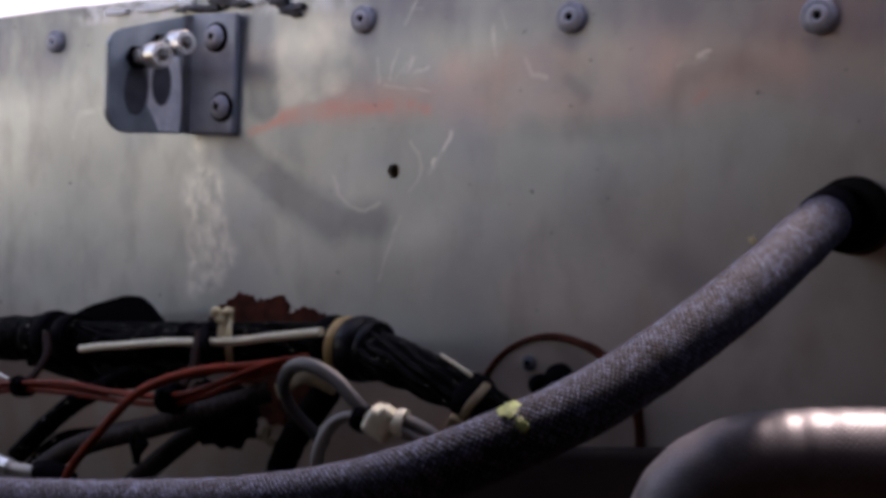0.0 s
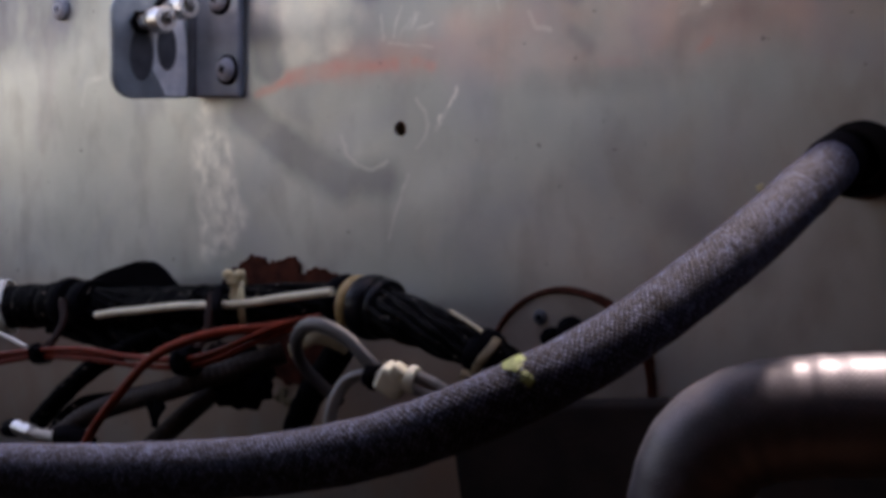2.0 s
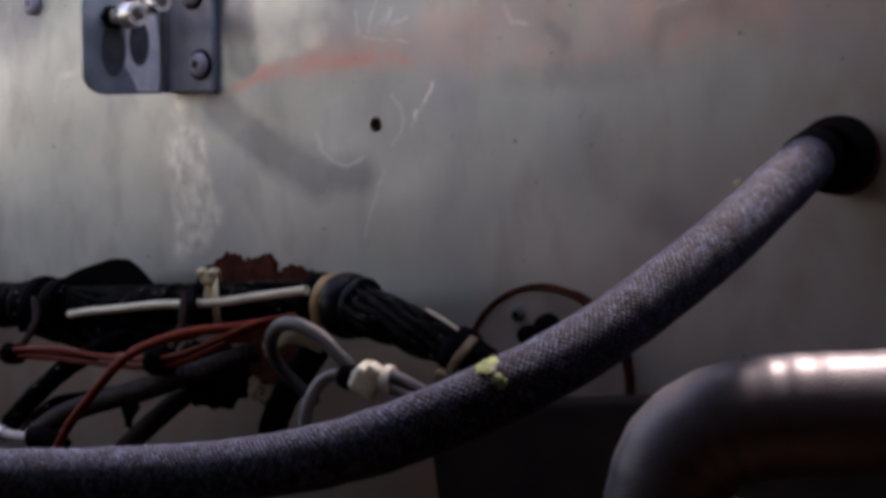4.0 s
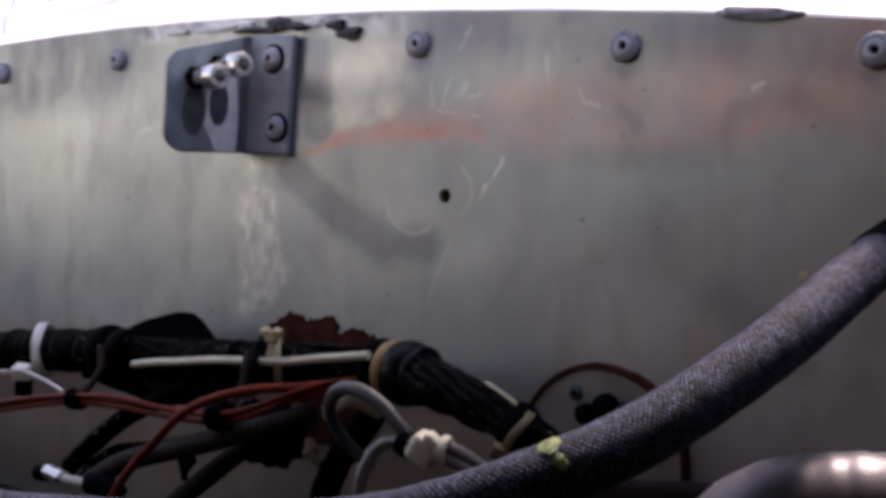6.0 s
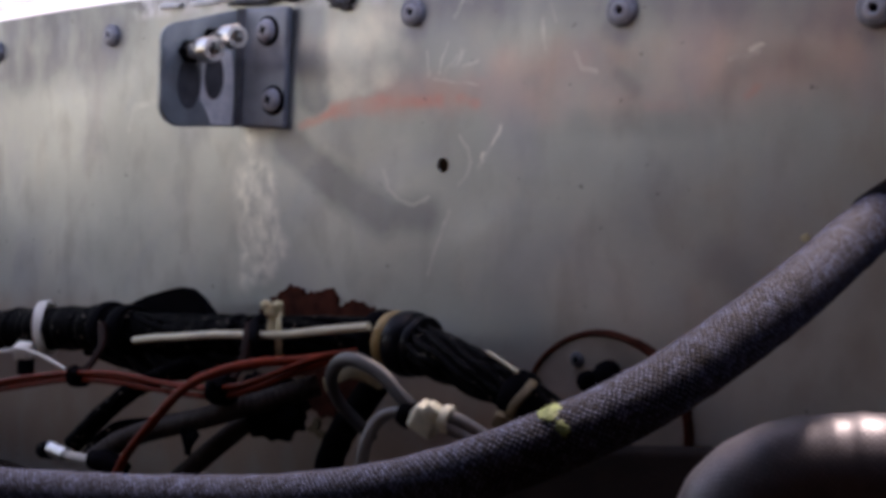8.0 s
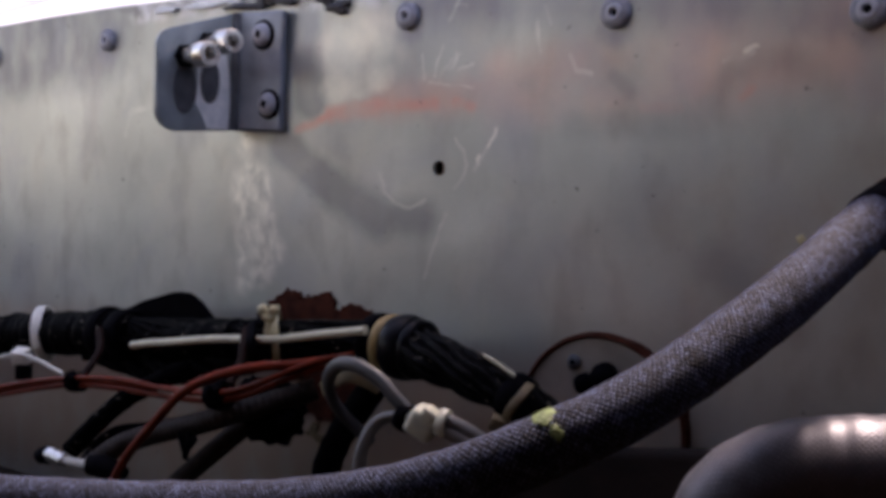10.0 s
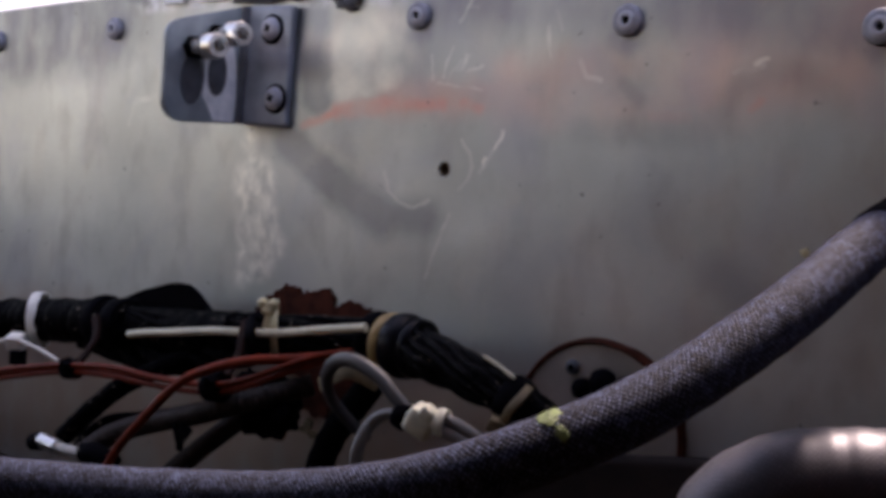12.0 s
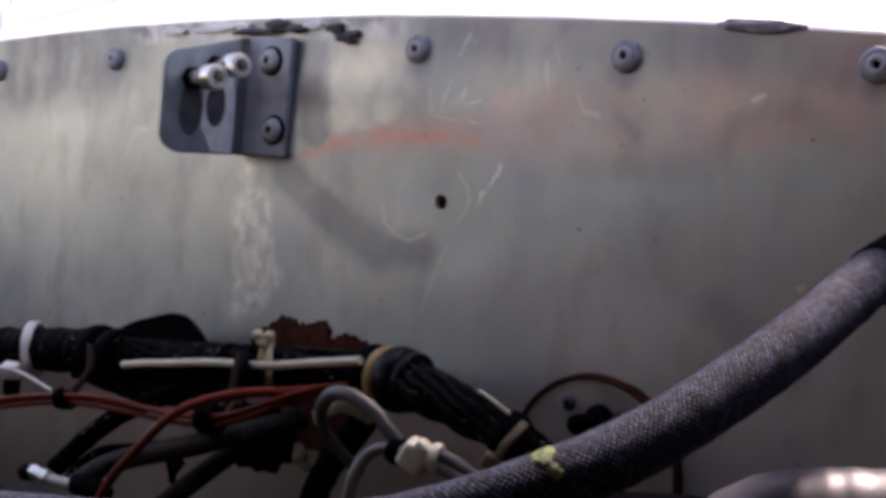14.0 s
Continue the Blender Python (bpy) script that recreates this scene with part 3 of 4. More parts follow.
# ---- angle bracket ----
def bracket():
    ob = thing("bracket", "grey metal angle bracket with two hollow bolts, screwed to the sheet", "bracket")
    # leaf on the sheet
    part("wall_leaf", box(0.0245, 0.0030, 0.0420, pose(0.0932, -0.0022, -0.0134), 0.0014, 4), PLATE, ob, "dull dark grey leaf")
    ang = radians(75)
    u, n = Vector((-math.cos(ang), -math.sin(ang), 0)), Vector((math.sin(ang), -math.cos(ang), 0))
    p0 = Vector((0.0820, -0.0036, 0.0))
    # standing leaf with rounded outer corners
    outline = [(0.0, 0.0074)]
    for cx, cz, r, a0, a1 in ((0.0225, -0.0070, 0.0072, 80, 0), (0.0215, -0.0275, 0.0080, 0, -90)):
        outline += [(cx + r * math.cos(radians(a)), cz + r * math.sin(radians(a))) for a in np.linspace(a0, a1, 9)]
    outline.append((0.0, -0.0345))
    bm = bmesh.new()
    front = [bm.verts.new(p0 + u * s + Vector((0, 0, z))) for s, z in outline]
    back = [bm.verts.new(p0 + u * s + Vector((0, 0, z)) - n * 0.0030) for s, z in outline]
    bm.faces.new(front)
    bm.faces.new(back[::-1])
    for i in range(len(front)):
        j = (i + 1) % len(front)
        bm.faces.new((front[i], back[i], back[j], front[j]))
    bmesh.ops.recalc_face_normals(bm, faces=bm.faces)
    bmesh.ops.bevel(bm, geom=[e for e in bm.edges if len(e.link_faces) == 2 and e.calc_face_angle(0) > 1.2], offset=0.0005, segments=2, affect="EDGES")
    part("standing_leaf", bm, LEAF, ob, "lighter rubbed grey leaf standing out", False)
    # dark slots below the bolts and the rubbed bright metal round them
    def oval(s, z, rs, rz, lift):
        bm = bmesh.new()
        rim = [bm.verts.new(p0 + u * (s + rs * math.cos(a)) + n * lift + Vector((0, 0, z + rz * math.sin(a)))) for a in (2 * math.pi * q / 28 for q in range(28))]
        low = [bm.verts.new(v.co - n * 0.0006) for v in rim]
        bm.faces.new(rim)
        for q in range(28):
            bm.faces.new((rim[q], low[q], low[(q + 1) % 28], rim[(q + 1) % 28]))
        bmesh.ops.recalc_face_normals(bm, faces=bm.faces)
        return bm

    worn = [(0.0152, -0.0110), (0.0143, -0.0190), (0.0150, -0.0255), (0.0128, -0.0290), (0.0112, -0.0320), (0.0104, -0.0341), (0.0024, -0.0341), (0.0018, -0.0270), (0.0022, -0.0160), (0.0034, -0.0080), (0.0070, -0.0062), (0.0128, -0.0080)]
    bm = bmesh.new()
    rim = [bm.verts.new(p0 + u * s + n * 0.0002 + Vector((0, 0, z))) for s, z in worn]
    low = [bm.verts.new(v.co - n * 0.0006) for v in rim]
    bm.faces.new(rim)
    for q in range(len(rim)):
        bm.faces.new((rim[q], low[q], low[(q + 1) % len(rim)], rim[(q + 1) % len(rim)]))
    bmesh.ops.recalc_face_normals(bm, faces=bm.faces)
    part("rubbed_face", bm, PALELEAF, ob, "pale rubbed bare metal", False)
    part("slot", oval(0.0192, -0.0205, 0.0042, 0.0088, 0.0004), SLOT, ob, "dark slot", False)
    part("slot", oval(0.0098, -0.0175, 0.0036, 0.0078, 0.0005), SLOT, ob, "dark slot", False)
    # rounded fold, its shade put into a dark colour
    part("bend", tube([p0 + n * 0.0002 + Vector((0.0004, 0, z)) for z in (0.0072, -0.0100, -0.0343)], 0.0017, 12), SLOT, ob, "rounded bend coloured dark with the fold's shade")
    # bolts on the standing leaf
    for s, z, length in ((0.0196, -0.0095, 0.0200), (0.0110, -0.0045, 0.0195)):
        at = facing(n, p0 + u * s + Vector((0, 0, z)))
        bolt = part("bolt", lathe([(0.0, 0.0), (0.0026, 0.0), (0.0026, length * 0.55)], 20, at), STEEL, ob, "bright steel bolt")
        part("hollow_head", lathe([(0.0026, length * 0.50), (0.0036, length * 0.52), (0.0043, length * 0.60), (0.0043, length * 0.92), (0.0038, length), (0.0022, length),
                                   (0.0020, length * 0.93), (0.0019, length * 0.75), (0.0, length * 0.75)], 24, at), STEEL, bolt, "bright hollow steel head")
        part("nut", lathe([(0.0, 0.0004), (0.0040, 0.0004), (0.0040, 0.0028), (0.0027, 0.0032)], 6, at), BLACK, bolt)
    # screws through the wall leaf
    for x, z in ((0.0962, -0.0008), (0.1000, -0.0248)):
        at = facing(OUT, (x, -0.0036, z))
        part("screw_washer", lathe([(0.0, 0.0), (0.0052, 0.0), (0.0052, 0.0006), (0.0040, 0.0010)], 24, at), BLACK, ob)
        sc = part("screw", lathe([(0.0042, 0.0006), (0.0041, 0.0014), (0.0034, 0.0024), (0.0022, 0.0030), (0.0012, 0.0031), (0.0009, 0.0022), (0.0, 0.0020)], 24, at), BARE, ob, "worn domed screw head")
        for q in (25, 115):
            part("slot", box(0.0034, 0.0007, 0.0008, at @ pose(0, 0, 0.0029, 0, 0, q), 0.0001, 1), BLACK, sc)
    return ob


bracket()

# dark lump added where the white lip has a gap
tagged(link_mesh("lip_gap_lump", lump(0.0120, 0.0018, 0.0021, pose(0.2715, 0.0002, 0.0098, 0, 3, 0), 5.0, 0.22), WASHER), "dark grey lump in place of a gap in the white lip", "patch")

# ---- braided hose and its grommet ----
hose = thing("hose", "dark braided textile hose arching out of the sheet", "hose")
HOSE = [(0.3129, 0.010, -0.0469), (0.3132, -0.012, -0.0490), (0.3135, -0.0345, -0.0544), (0.3099, -0.0678, -0.0673), (0.2985, -0.0971, -0.0828), (0.2831, -0.1138, -0.0936), (0.2620, -0.1208, -0.1037),
        (0.2374, -0.1259, -0.1111), (0.2110, -0.1318, -0.1160), (0.1828, -0.1387, -0.1200), (0.1475, -0.1501, -0.1228), (0.1000, -0.1640, -0.1236), (0.020, -0.190, -0.130)]
part("braided_cover", tube(HOSE, 0.0061, 40, 0.0010, rough=0.03), BRAID, hose)
# black sleeve that puts the grommet's shade on the hose end
part("end_sleeve", tube([(0.3129, 0.006, -0.0474), (0.3132, -0.012, -0.0490), (0.3133, -0.0195, -0.0507)], 0.0068, 32, rough=0.03), BLACK, hose, "black sleeve over the hose end, dark for the grommet's shade")
grommet = link_mesh("grommet", lathe([(0.0067, -0.004), (0.0067, 0.010), (0.0071, 0.0120), (0.0080, 0.0116), (0.0089, 0.0085), (0.0092, 0.0045), (0.0090, 0.0005), (0.0074, -0.0005), (0.0072, -0.004)], 36,
                               facing((0.01, -1, -0.12), (0.3152, -0.0005, -0.0484))), PIT)
tagged(link_mesh("rust_ring", lathe([(0.0075, 0.0002), (0.0088, 0.0002), (0.0092, 0.0008), (0.0088, 0.0013), (0.0075, 0.0014)], 40, facing(OUT, (0.3160, -0.0012, -0.0497))), RUST), "thin ring of rust-brown residue round the grommet", "residue")
tagged(grommet, "thick black rubber grommet sealing the hose hole", "grommet")

# ---- large metal tube ----
pipe = thing("duct_tube", "thick dull silver braided metal tube bending down, shiny along its top", "tube")
PIPE = [(0.46, 0.030, -0.0807), (0.3704, -0.0354, -0.0940), (0.3390, -0.0571, -0.0974), (0.3250, -0.0632, -0.0990), (0.3140, -0.0678, -0.1020), (0.3070, -0.0710, -0.1085), (0.3040, -0.0728, -0.1210), (0.3032, -0.0738, -0.145), (0.303, -0.075, -0.20)]
part("metal_cover", tube(PIPE, 0.0122, 40, 0.0012, ribs=(0.0052, 0.00012), rough=0.012), METALBRAID, pipe)

# ---- wiring loom ----
LOOM_PATH = [(-0.165, -0.028, -0.150), (-0.0784, -0.030, -0.1315), (-0.0433, -0.030, -0.1238), (-0.0035, -0.030, -0.1166), (0.0460, -0.030, -0.1097), (0.0866, -0.030, -0.1065), (0.1327, -0.030, -0.1008), (0.1682, -0.030, -0.0968), (0.1850, -0.030, -0.0960)]


def twisted(points, count, spread, radius, turns, parent, mat, name="strand", stray=0.9):
    """Separate strands laid round a common way."""
    way = spline(points, 0.004)
    fr = frames_along(way)
    for s in range(count):
        pts = []
        for i, (q, n, b) in enumerate(fr):
            k = i / (len(fr) - 1)
            a = 2 * math.pi * (s / max(1, count - 1) + turns * k) if s else 0.0
            sp = 0.0 if s == 0 else spread(k) if callable(spread) else spread
            sp *= 1 + 0.25 * noise.noise(Vector((s * 3.3, k * 9, 0)))
            a += stray * noise.noise(Vector((s * 7.1, k * 7, 5)))
            pts.append(q + n * (sp * math.cos(a)) + b * (sp * math.sin(a)))
        part(name, tube(pts, radius, 10, 0.002, rough=0.12), mat, parent)


loom = thing("wiring_loom", "black waxed wiring loom of twisted strands along the sheet", "wiring loom")
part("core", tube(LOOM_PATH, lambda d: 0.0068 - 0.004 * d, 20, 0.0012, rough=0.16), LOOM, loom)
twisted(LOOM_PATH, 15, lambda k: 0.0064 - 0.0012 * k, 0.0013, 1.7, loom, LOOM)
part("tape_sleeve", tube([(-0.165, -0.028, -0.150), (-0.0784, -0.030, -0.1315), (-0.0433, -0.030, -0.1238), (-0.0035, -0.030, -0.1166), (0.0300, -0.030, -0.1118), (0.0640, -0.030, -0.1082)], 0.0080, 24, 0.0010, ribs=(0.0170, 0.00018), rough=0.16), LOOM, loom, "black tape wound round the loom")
part("tape_sleeve", tube([(0.0780, -0.0300, -0.1080), (0.0950, -0.0305, -0.1062), (0.1120, -0.0305, -0.1036), (0.1240, -0.0300, -0.1018)], 0.0066, 22, 0.0010, ribs=(0.0090, 0.0003), rough=0.2), LOOM, loom, "black tape wound round the loom")
for c, r, w in (((0.0480, -0.030, -0.1095), 0.0097, 0.0030), ((0.0585, -0.030, -0.1087), 0.0092, 0.0034), ((0.1280, -0.030, -0.1016), 0.0076, 0.0020)):
    part("tape_wrap", lathe([(r - 0.003, -w), (r - 0.0006, -w), (r, -w * 0.7), (r * 1.03, 0), (r, w * 0.7), (r - 0.0006, w), (r - 0.003, w)], 26, facing((1, 0, 0.10), c)), BLACK, loom, "black tape wrap")
under = thing("wire_bundle", "slack black wire bundle hanging under the loom", "wiring")
twisted([(0.0300, -0.026, -0.1165), (0.0560, -0.027, -0.1180), (0.0800, -0.030, -0.1180), (0.1020, -0.031, -0.1140), (0.1200, -0.030, -0.1080), (0.1400, -0.028, -0.1020)], 6, 0.0036, 0.0022, 1.3, under, LOOM)

def rubber_flap():
    bm = bmesh.new()
    pts = [(0.0445, -0.1020), (0.0560, -0.0972), (0.0733, -0.0922), (0.0800, -0.0920), (0.0850, -0.0942), (0.0970, -0.1040), (0.0800, -0.1095), (0.0455, -0.1120)]
    f = [bm.verts.new((x, -0.021 - 0.10 * (z + 0.100), z)) for x, z in pts]
    k = [bm.verts.new((x, -0.0175 - 0.10 * (z + 0.100), z)) for x, z in pts]
    bm.faces.new(f)
    bm.faces.new(k[::-1])
    for i in range(len(f)):
        j = (i + 1) % len(f)
        bm.faces.new((f[i], k[i], k[j], f[j]))
    bmesh.ops.recalc_face_normals(bm, faces=bm.faces)
    bmesh.ops.bevel(bm, geom=bm.edges[:], offset=0.0006, segments=2, affect="EDGES")
    ob = link_mesh("rubber_flap", bm, BLACK, smooth=False)
    return tagged(ob, "flat black rubber flap behind the wiring loom", "flap")


rubber_flap()

# collar where the loom turns down
collar = thing("loom_clamp", "black clamp with a tan band round the loom", "clamp")
AX = Vector((0.99, -0.05, 0.02))
cc = Vector((0.1795, -0.0300, -0.0958))


def ring(radius, half, at, bulge=0.0004, inner=0.004):
    return lathe([(inner, -half), (radius - 0.0006, -half), (radius, -half * 0.75), (radius + bulge, 0), (radius, half * 0.75), (radius - 0.0006, half), (inner, half)], 32, at)


part("rear_ring", ring(0.0086, 0.0028, facing(AX, cc + AX * -0.0030)), BLACK, collar)
part("band", ring(0.0088, 0.0018, facing(AX, cc + AX * 0.0022)), BANDTAN, collar, "tan nylon band")
part("front_ring", ring(0.0094, 0.0034, facing(AX, cc + AX * 0.0078)), GLOSSBLACK, collar)
part("outer_lip", ring(0.0086, 0.0020, facing(AX, cc + AX * 0.0128), 0.0002, 0.004), GLOSSBLACK, collar)
branch = thing("loom_branch", "corrugated black cable branch leading down from the clamp", "wiring")
LEG = [(0.1880, -0.031, -0.0955), (0.1950, -0.033, -0.0958), (0.2030, -0.034, -0.0968), (0.2151, -0.035, -0.0988), (0.2284, -0.035, -0.1028), (0.2400, -0.034, -0.1085)]
part("core", tube(LEG, 0.0058, 20, 0.0010, rough=0.10), LOOM, branch)
twisted(LEG, 13, lambda k: 0.0058 - 0.0012 * k, 0.0012, 0.35, branch, WAXED, stray=0.25)
part("pale_strand", tube([(0.2205, -0.0385, -0.0922), (0.2250, -0.0390, -0.0936), (0.2310, -0.0390, -0.0962)], 0.00055, 8), WHITEWIRE, branch, "thin pale strand")
part("strap", band([(0.2345, -0.0370, -0.0985), (0.2356, -0.0418, -0.1000), (0.2335, -0.0440, -0.1038), (0.2300, -0.0415, -0.1085)], 0.0022, 0.0012, (1, 0.1, -0.4)), TAN, branch, "tan nylon strap")
part("strap_head", box(0.0044, 0.0040, 0.0038, pose(0.2292, -0.0430, -0.1086, 10, 20, 30), 0.0008), TAN, branch)
part("rubber_sleeve", ring(0.0066, 0.0030, facing((0.93, 0.0, -0.38), (0.2292, -0.0350, -0.1030))), BLACK, branch)

# white wire strapped along the loom
tagged(link_mesh("white_wire", tube([(0.0759, -0.0410, -0.1090), (0.0860, -0.0412, -0.1068), (0.0968, -0.0412, -0.1050), (0.1185, -0.0410, -0.1012), (0.1437, -0.0408, -0.0980), (0.1622, -0.0408, -0.0942), (0.1804, -0.0405, -0.0906)], 0.00125, 12), WHITEWIRE),
       "loose end of white insulated wire lying on the loom", "wire")


# ---- cable ties ----
def cable_tie(label, mat, centre, axis, radius, width, head_at, tails=(), head=0.0052):
    ob = thing("cable_tie", label, "cable tie", "cable ties on the loom")
    at = facing(axis, centre)
    pts = [at @ Vector((radius * math.cos(a), radius * math.sin(a), 0)) for a in (2 * math.pi * k / 24 for k in range(25))]
    part("strap", band(pts, width, 0.0011, axis), mat, ob)
    part("head", box(head, head * 0.9, head * 0.95, head_at, 0.0009, 3), mat, ob)
    for t in tails:
        part("tail", band(t, width * 0.34, 0.0008, (0, -0.3, 1)), mat, ob)
    return ob


cable_tie("white nylon cable tie round the loom with long loose tails", NYLON, (0.0085, -0.030, -0.1145), (0.80, 0.60, 0.10), 0.0098, 0.0038, pose(0.0150, -0.0440, -0.1212, 20, 0, 25),
          ([(0.0165, -0.0450, -0.1200), (0.0300, -0.0455, -0.1210), (0.0430, -0.0455, -0.1234)], [(0.0130, -0.0450, -0.1208), (-0.0020, -0.0455, -0.1240), (-0.0300, -0.0450, -0.1320)]), 0.0062)
part("stub", box(0.0050, 0.0045, 0.0060, pose(0.0165, -0.0440, -0.1268, 0, 0, 25), 0.0008), BLACK, bpy.data.objects["cable_tie"], "black stub")
tie = cable_tie("aged cream cable tie round the loom, head upward", CREAM, (0.1352, -0.0310, -0.0992), (0.74, 0.67, 0.08), 0.0092, 0.0022, pose(0.1432, -0.0425, -0.0905, -20, 8, 20), (), 0.0038)
part("tail", box(0.0022, 0.0014, 0.0060, pose(0.1432, -0.0425, -0.0935, -12, 4, 20), 0.0004), CREAM, tie)
for side in (-1, 1):
    part("lobe", lump(0.0016, 0.0018, 0.0016, pose(0.1432 + side * 0.0015, -0.0430 + side * 0.0009, -0.0888), side, 0.15), CREAM, tie)
for label, way in (("brown lacing strap holding the red wires to the loom", [(0.0560, -0.0400, -0.1060), (0.0622, -0.0440, -0.1110), (0.0632, -0.0475, -0.1160), (0.0600, -0.0520, -0.1235)]),
                   ("brown lacing strap crossing the white wire", [(0.1305, -0.0395, -0.0960), (0.1350, -0.0450, -0.1005), (0.1372, -0.0480, -0.1060), (0.1372, -0.0520, -0.1110)])):
    tagged(link_mesh("lacing_strap", band(way, 0.0028, 0.0012, (1, 0, 0.1)), BROWN), label, "strap", "lacing straps")
tagged(link_mesh("lacing_strap", band([(0.1330, -0.0400, -0.0955), (0.1372, -0.0440, -0.0985), (0.1382, -0.0440, -0.1020), (0.1370, -0.0420, -0.1060)], 0.0030, 0.0012, (1, 0, 0.1)), BLACK), "black lacing strap crossing the white wire", "strap", "lacing straps")

# ---- red wires ----
reds = thing("red_wire_bundle", "bundle of thin red insulated wires tied with black straps", "wiring")
for dz, dy, wig in ((0.0, 0.0, 1), (-0.0026, -0.0008, 2), (0.0018, -0.0022, 3)):
    pts = [(-0.110, -0.040, -0.166), (-0.0240, -0.045, -0.1430), (0.0290, -0.050, -0.1288), (0.0585, -0.0505, -0.1226), (0.0835, -0.0505, -0.1196), (0.1090, -0.0505, -0.1182), (0.1300, -0.0505, -0.1160), (0.1450, -0.0505, -0.1120), (0.1580, -0.0490, -0.1060), (0.1680, -0.0430, -0.1012), (0.1760, -0.0320, -0.0990)]
    part("red_wire", tube([(x, y + dy + 0.0006 * noise.noise(Vector((i, wig, 0))), z + dz * (0.6 if i in (3, 6) else 0.75 if i < 6 else 0.45) + 0.0010 * noise.noise(Vector((i * 1.7, wig * 5, 2)))) for i, (x, y, z) in enumerate(pts)], 0.00092, 10), REDWIRE, reds)
part("red_wire", tube([(0.0880, -0.0645, -0.1600), (0.0969, -0.0635, -0.1473), (0.1033, -0.0630, -0.1378), (0.1159, -0.0625, -0.1247), (0.1258, -0.0605, -0.1145), (0.1371, -0.0575, -0.1083), (0.1494, -0.0535, -0.1043), (0.1620, -0.0470, -0.1022), (0.1750, -0.0330, -0.0992)], 0.00145, 12), REDWIRE, reds, "red wire looping down")
for c, r in (((0.0585, -0.0505, -0.1232), 0.0034), ((0.1310, -0.0505, -0.1158), 0.0046)):
    part("black_tie", lathe([(0.001, -0.0034), (r, -0.0030), (r * 1.05, 0), (r, 0.0030), (0.001, 0.0034)], 18, facing((1, 0, 0.15), c)), BLACK, reds, "black tie")
    part("black_tie", box(0.0034, 0.0040, 0.0040, pose(c[0] + 0.001, c[1] - 0.003, c[2] + 0.002, 15, 30, 10), 0.0006), BLACK, reds, "black tie head")

# ---- dark cables below the loom ----
cable = thing("cable", "black cable bent down from the loom", "cable", "cables below the loom")
part("jacket", tube([(0.1010, -0.032, -0.1130), (0.0945, -0.040, -0.1170), (0.0864, -0.050, -0.1237), (0.0773, -0.055, -0.1328), (0.0670, -0.0585, -0.1440)], 0.0033, 16, rough=0.08), LOOM, cable)
cable = thing("cable", "thin black cable curving beside the conduit", "cable", "cables below the loom")
part("jacket", tube([(0.1040, -0.046, -0.1300), (0.0959, -0.050, -0.1322), (0.0840, -0.053, -0.1352), (0.0770, -0.056, -0.1410), (0.0736, -0.058, -0.1465)], 0.0017, 12), LOOM, cable)
conduit = thing("conduit", "ribbed brown cable conduit below the red wires", "conduit")
part("jacket", tube([(0.1500, -0.028, -0.1140), (0.1349, -0.045, -0.1211), (0.1177, -0.050, -0.1277), (0.0998, -0.053, -0.1339), (0.0883, -0.056, -0.1394), (0.0800, -0.0590, -0.1460)], 0.0034, 18, 0.0005, ribs=(0.0022, 0.00022)), CONDUIT, conduit)
rod = thing("cable", "dark brown sleeved cable running down behind the hose", "cable", "cables below the loom")
part("jacket", tube([(0.1400, -0.030, -0.1180), (0.1346, -0.035, -0.1229), (0.1277, -0.040, -0.1299), (0.1106, -0.045, -0.1458), (0.0950, -0.046, -0.1600)], 0.0034, 16), CONDUIT, rod)
part("boot", lump(0.0115, 0.008, 0.0095, pose(0.1360, -0.034, -0.1222, 0, 30, 0), 4.2, 0.35), BLACK, rod, "black rubber boot")
joint = thing("cable_joint", "black cable ends joined by a white sleeve", "cable joint")
part("sleeve", tube([(0.0700, -0.0630, -0.1462), (0.0775, -0.0630, -0.1457), (0.0850, -0.0630, -0.1450)], 0.0018, 14), SLEEVE, joint, "white sleeve")
part("ferrule", tube([(0.0620, -0.0630, -0.1455), (0.0660, -0.0630, -0.1458), (0.0705, -0.0630, -0.1462)], 0.0026, 14), STEEL, joint, "bright metal ferrule")
part("cable_end", tube([(0.0842, -0.0625, -0.1448), (0.0900, -0.0615, -0.1445), (0.0965, -0.0600, -0.1470)], 0.0036, 14, rough=0.15), BLACK, joint)
part("cable_end", tube([(0.0545, -0.0610, -0.1478), (0.0585, -0.0620, -0.1466), (0.0630, -0.0628, -0.1457)], 0.0030, 14, rough=0.15), BLACK, joint)
tail = thing("tie_tail", "black tie with cut ends hanging off the conduit", "cable tie")
for q, l in ((-25, 0.007), (10, 0.009), (40, 0.006)):
    part("end", box(0.0024, 0.0012, l, pose(0.1190 + q * 0.00006, -0.0530, -0.1300 - l * 0.4, 0, q, 0), 0.0004), BLACK, tail)

# ---- grey cables and cream clip ----
greys = thing("grey_cable", "looped grey cable in front of the clamp", "cable", "grey cables")
part("jacket", tube([(0.1800, -0.036, -0.1240), (0.1767, -0.041, -0.1179), (0.1742, -0.045, -0.1127), (0.1754, -0.050, -0.1055), (0.1809, -0.053, -0.0995), (0.1893, -0.055, -0.0975), (0.1986, -0.055, -0.1002), (0.2048, -0.055, -0.1045), (0.2100, -0.0535, -0.1090)], 0.0021, 16, flat=0.85), GREY, greys)
greys = thing("grey_cable", "pale grey flat cable coming up behind the hose", "cable", "grey cables")
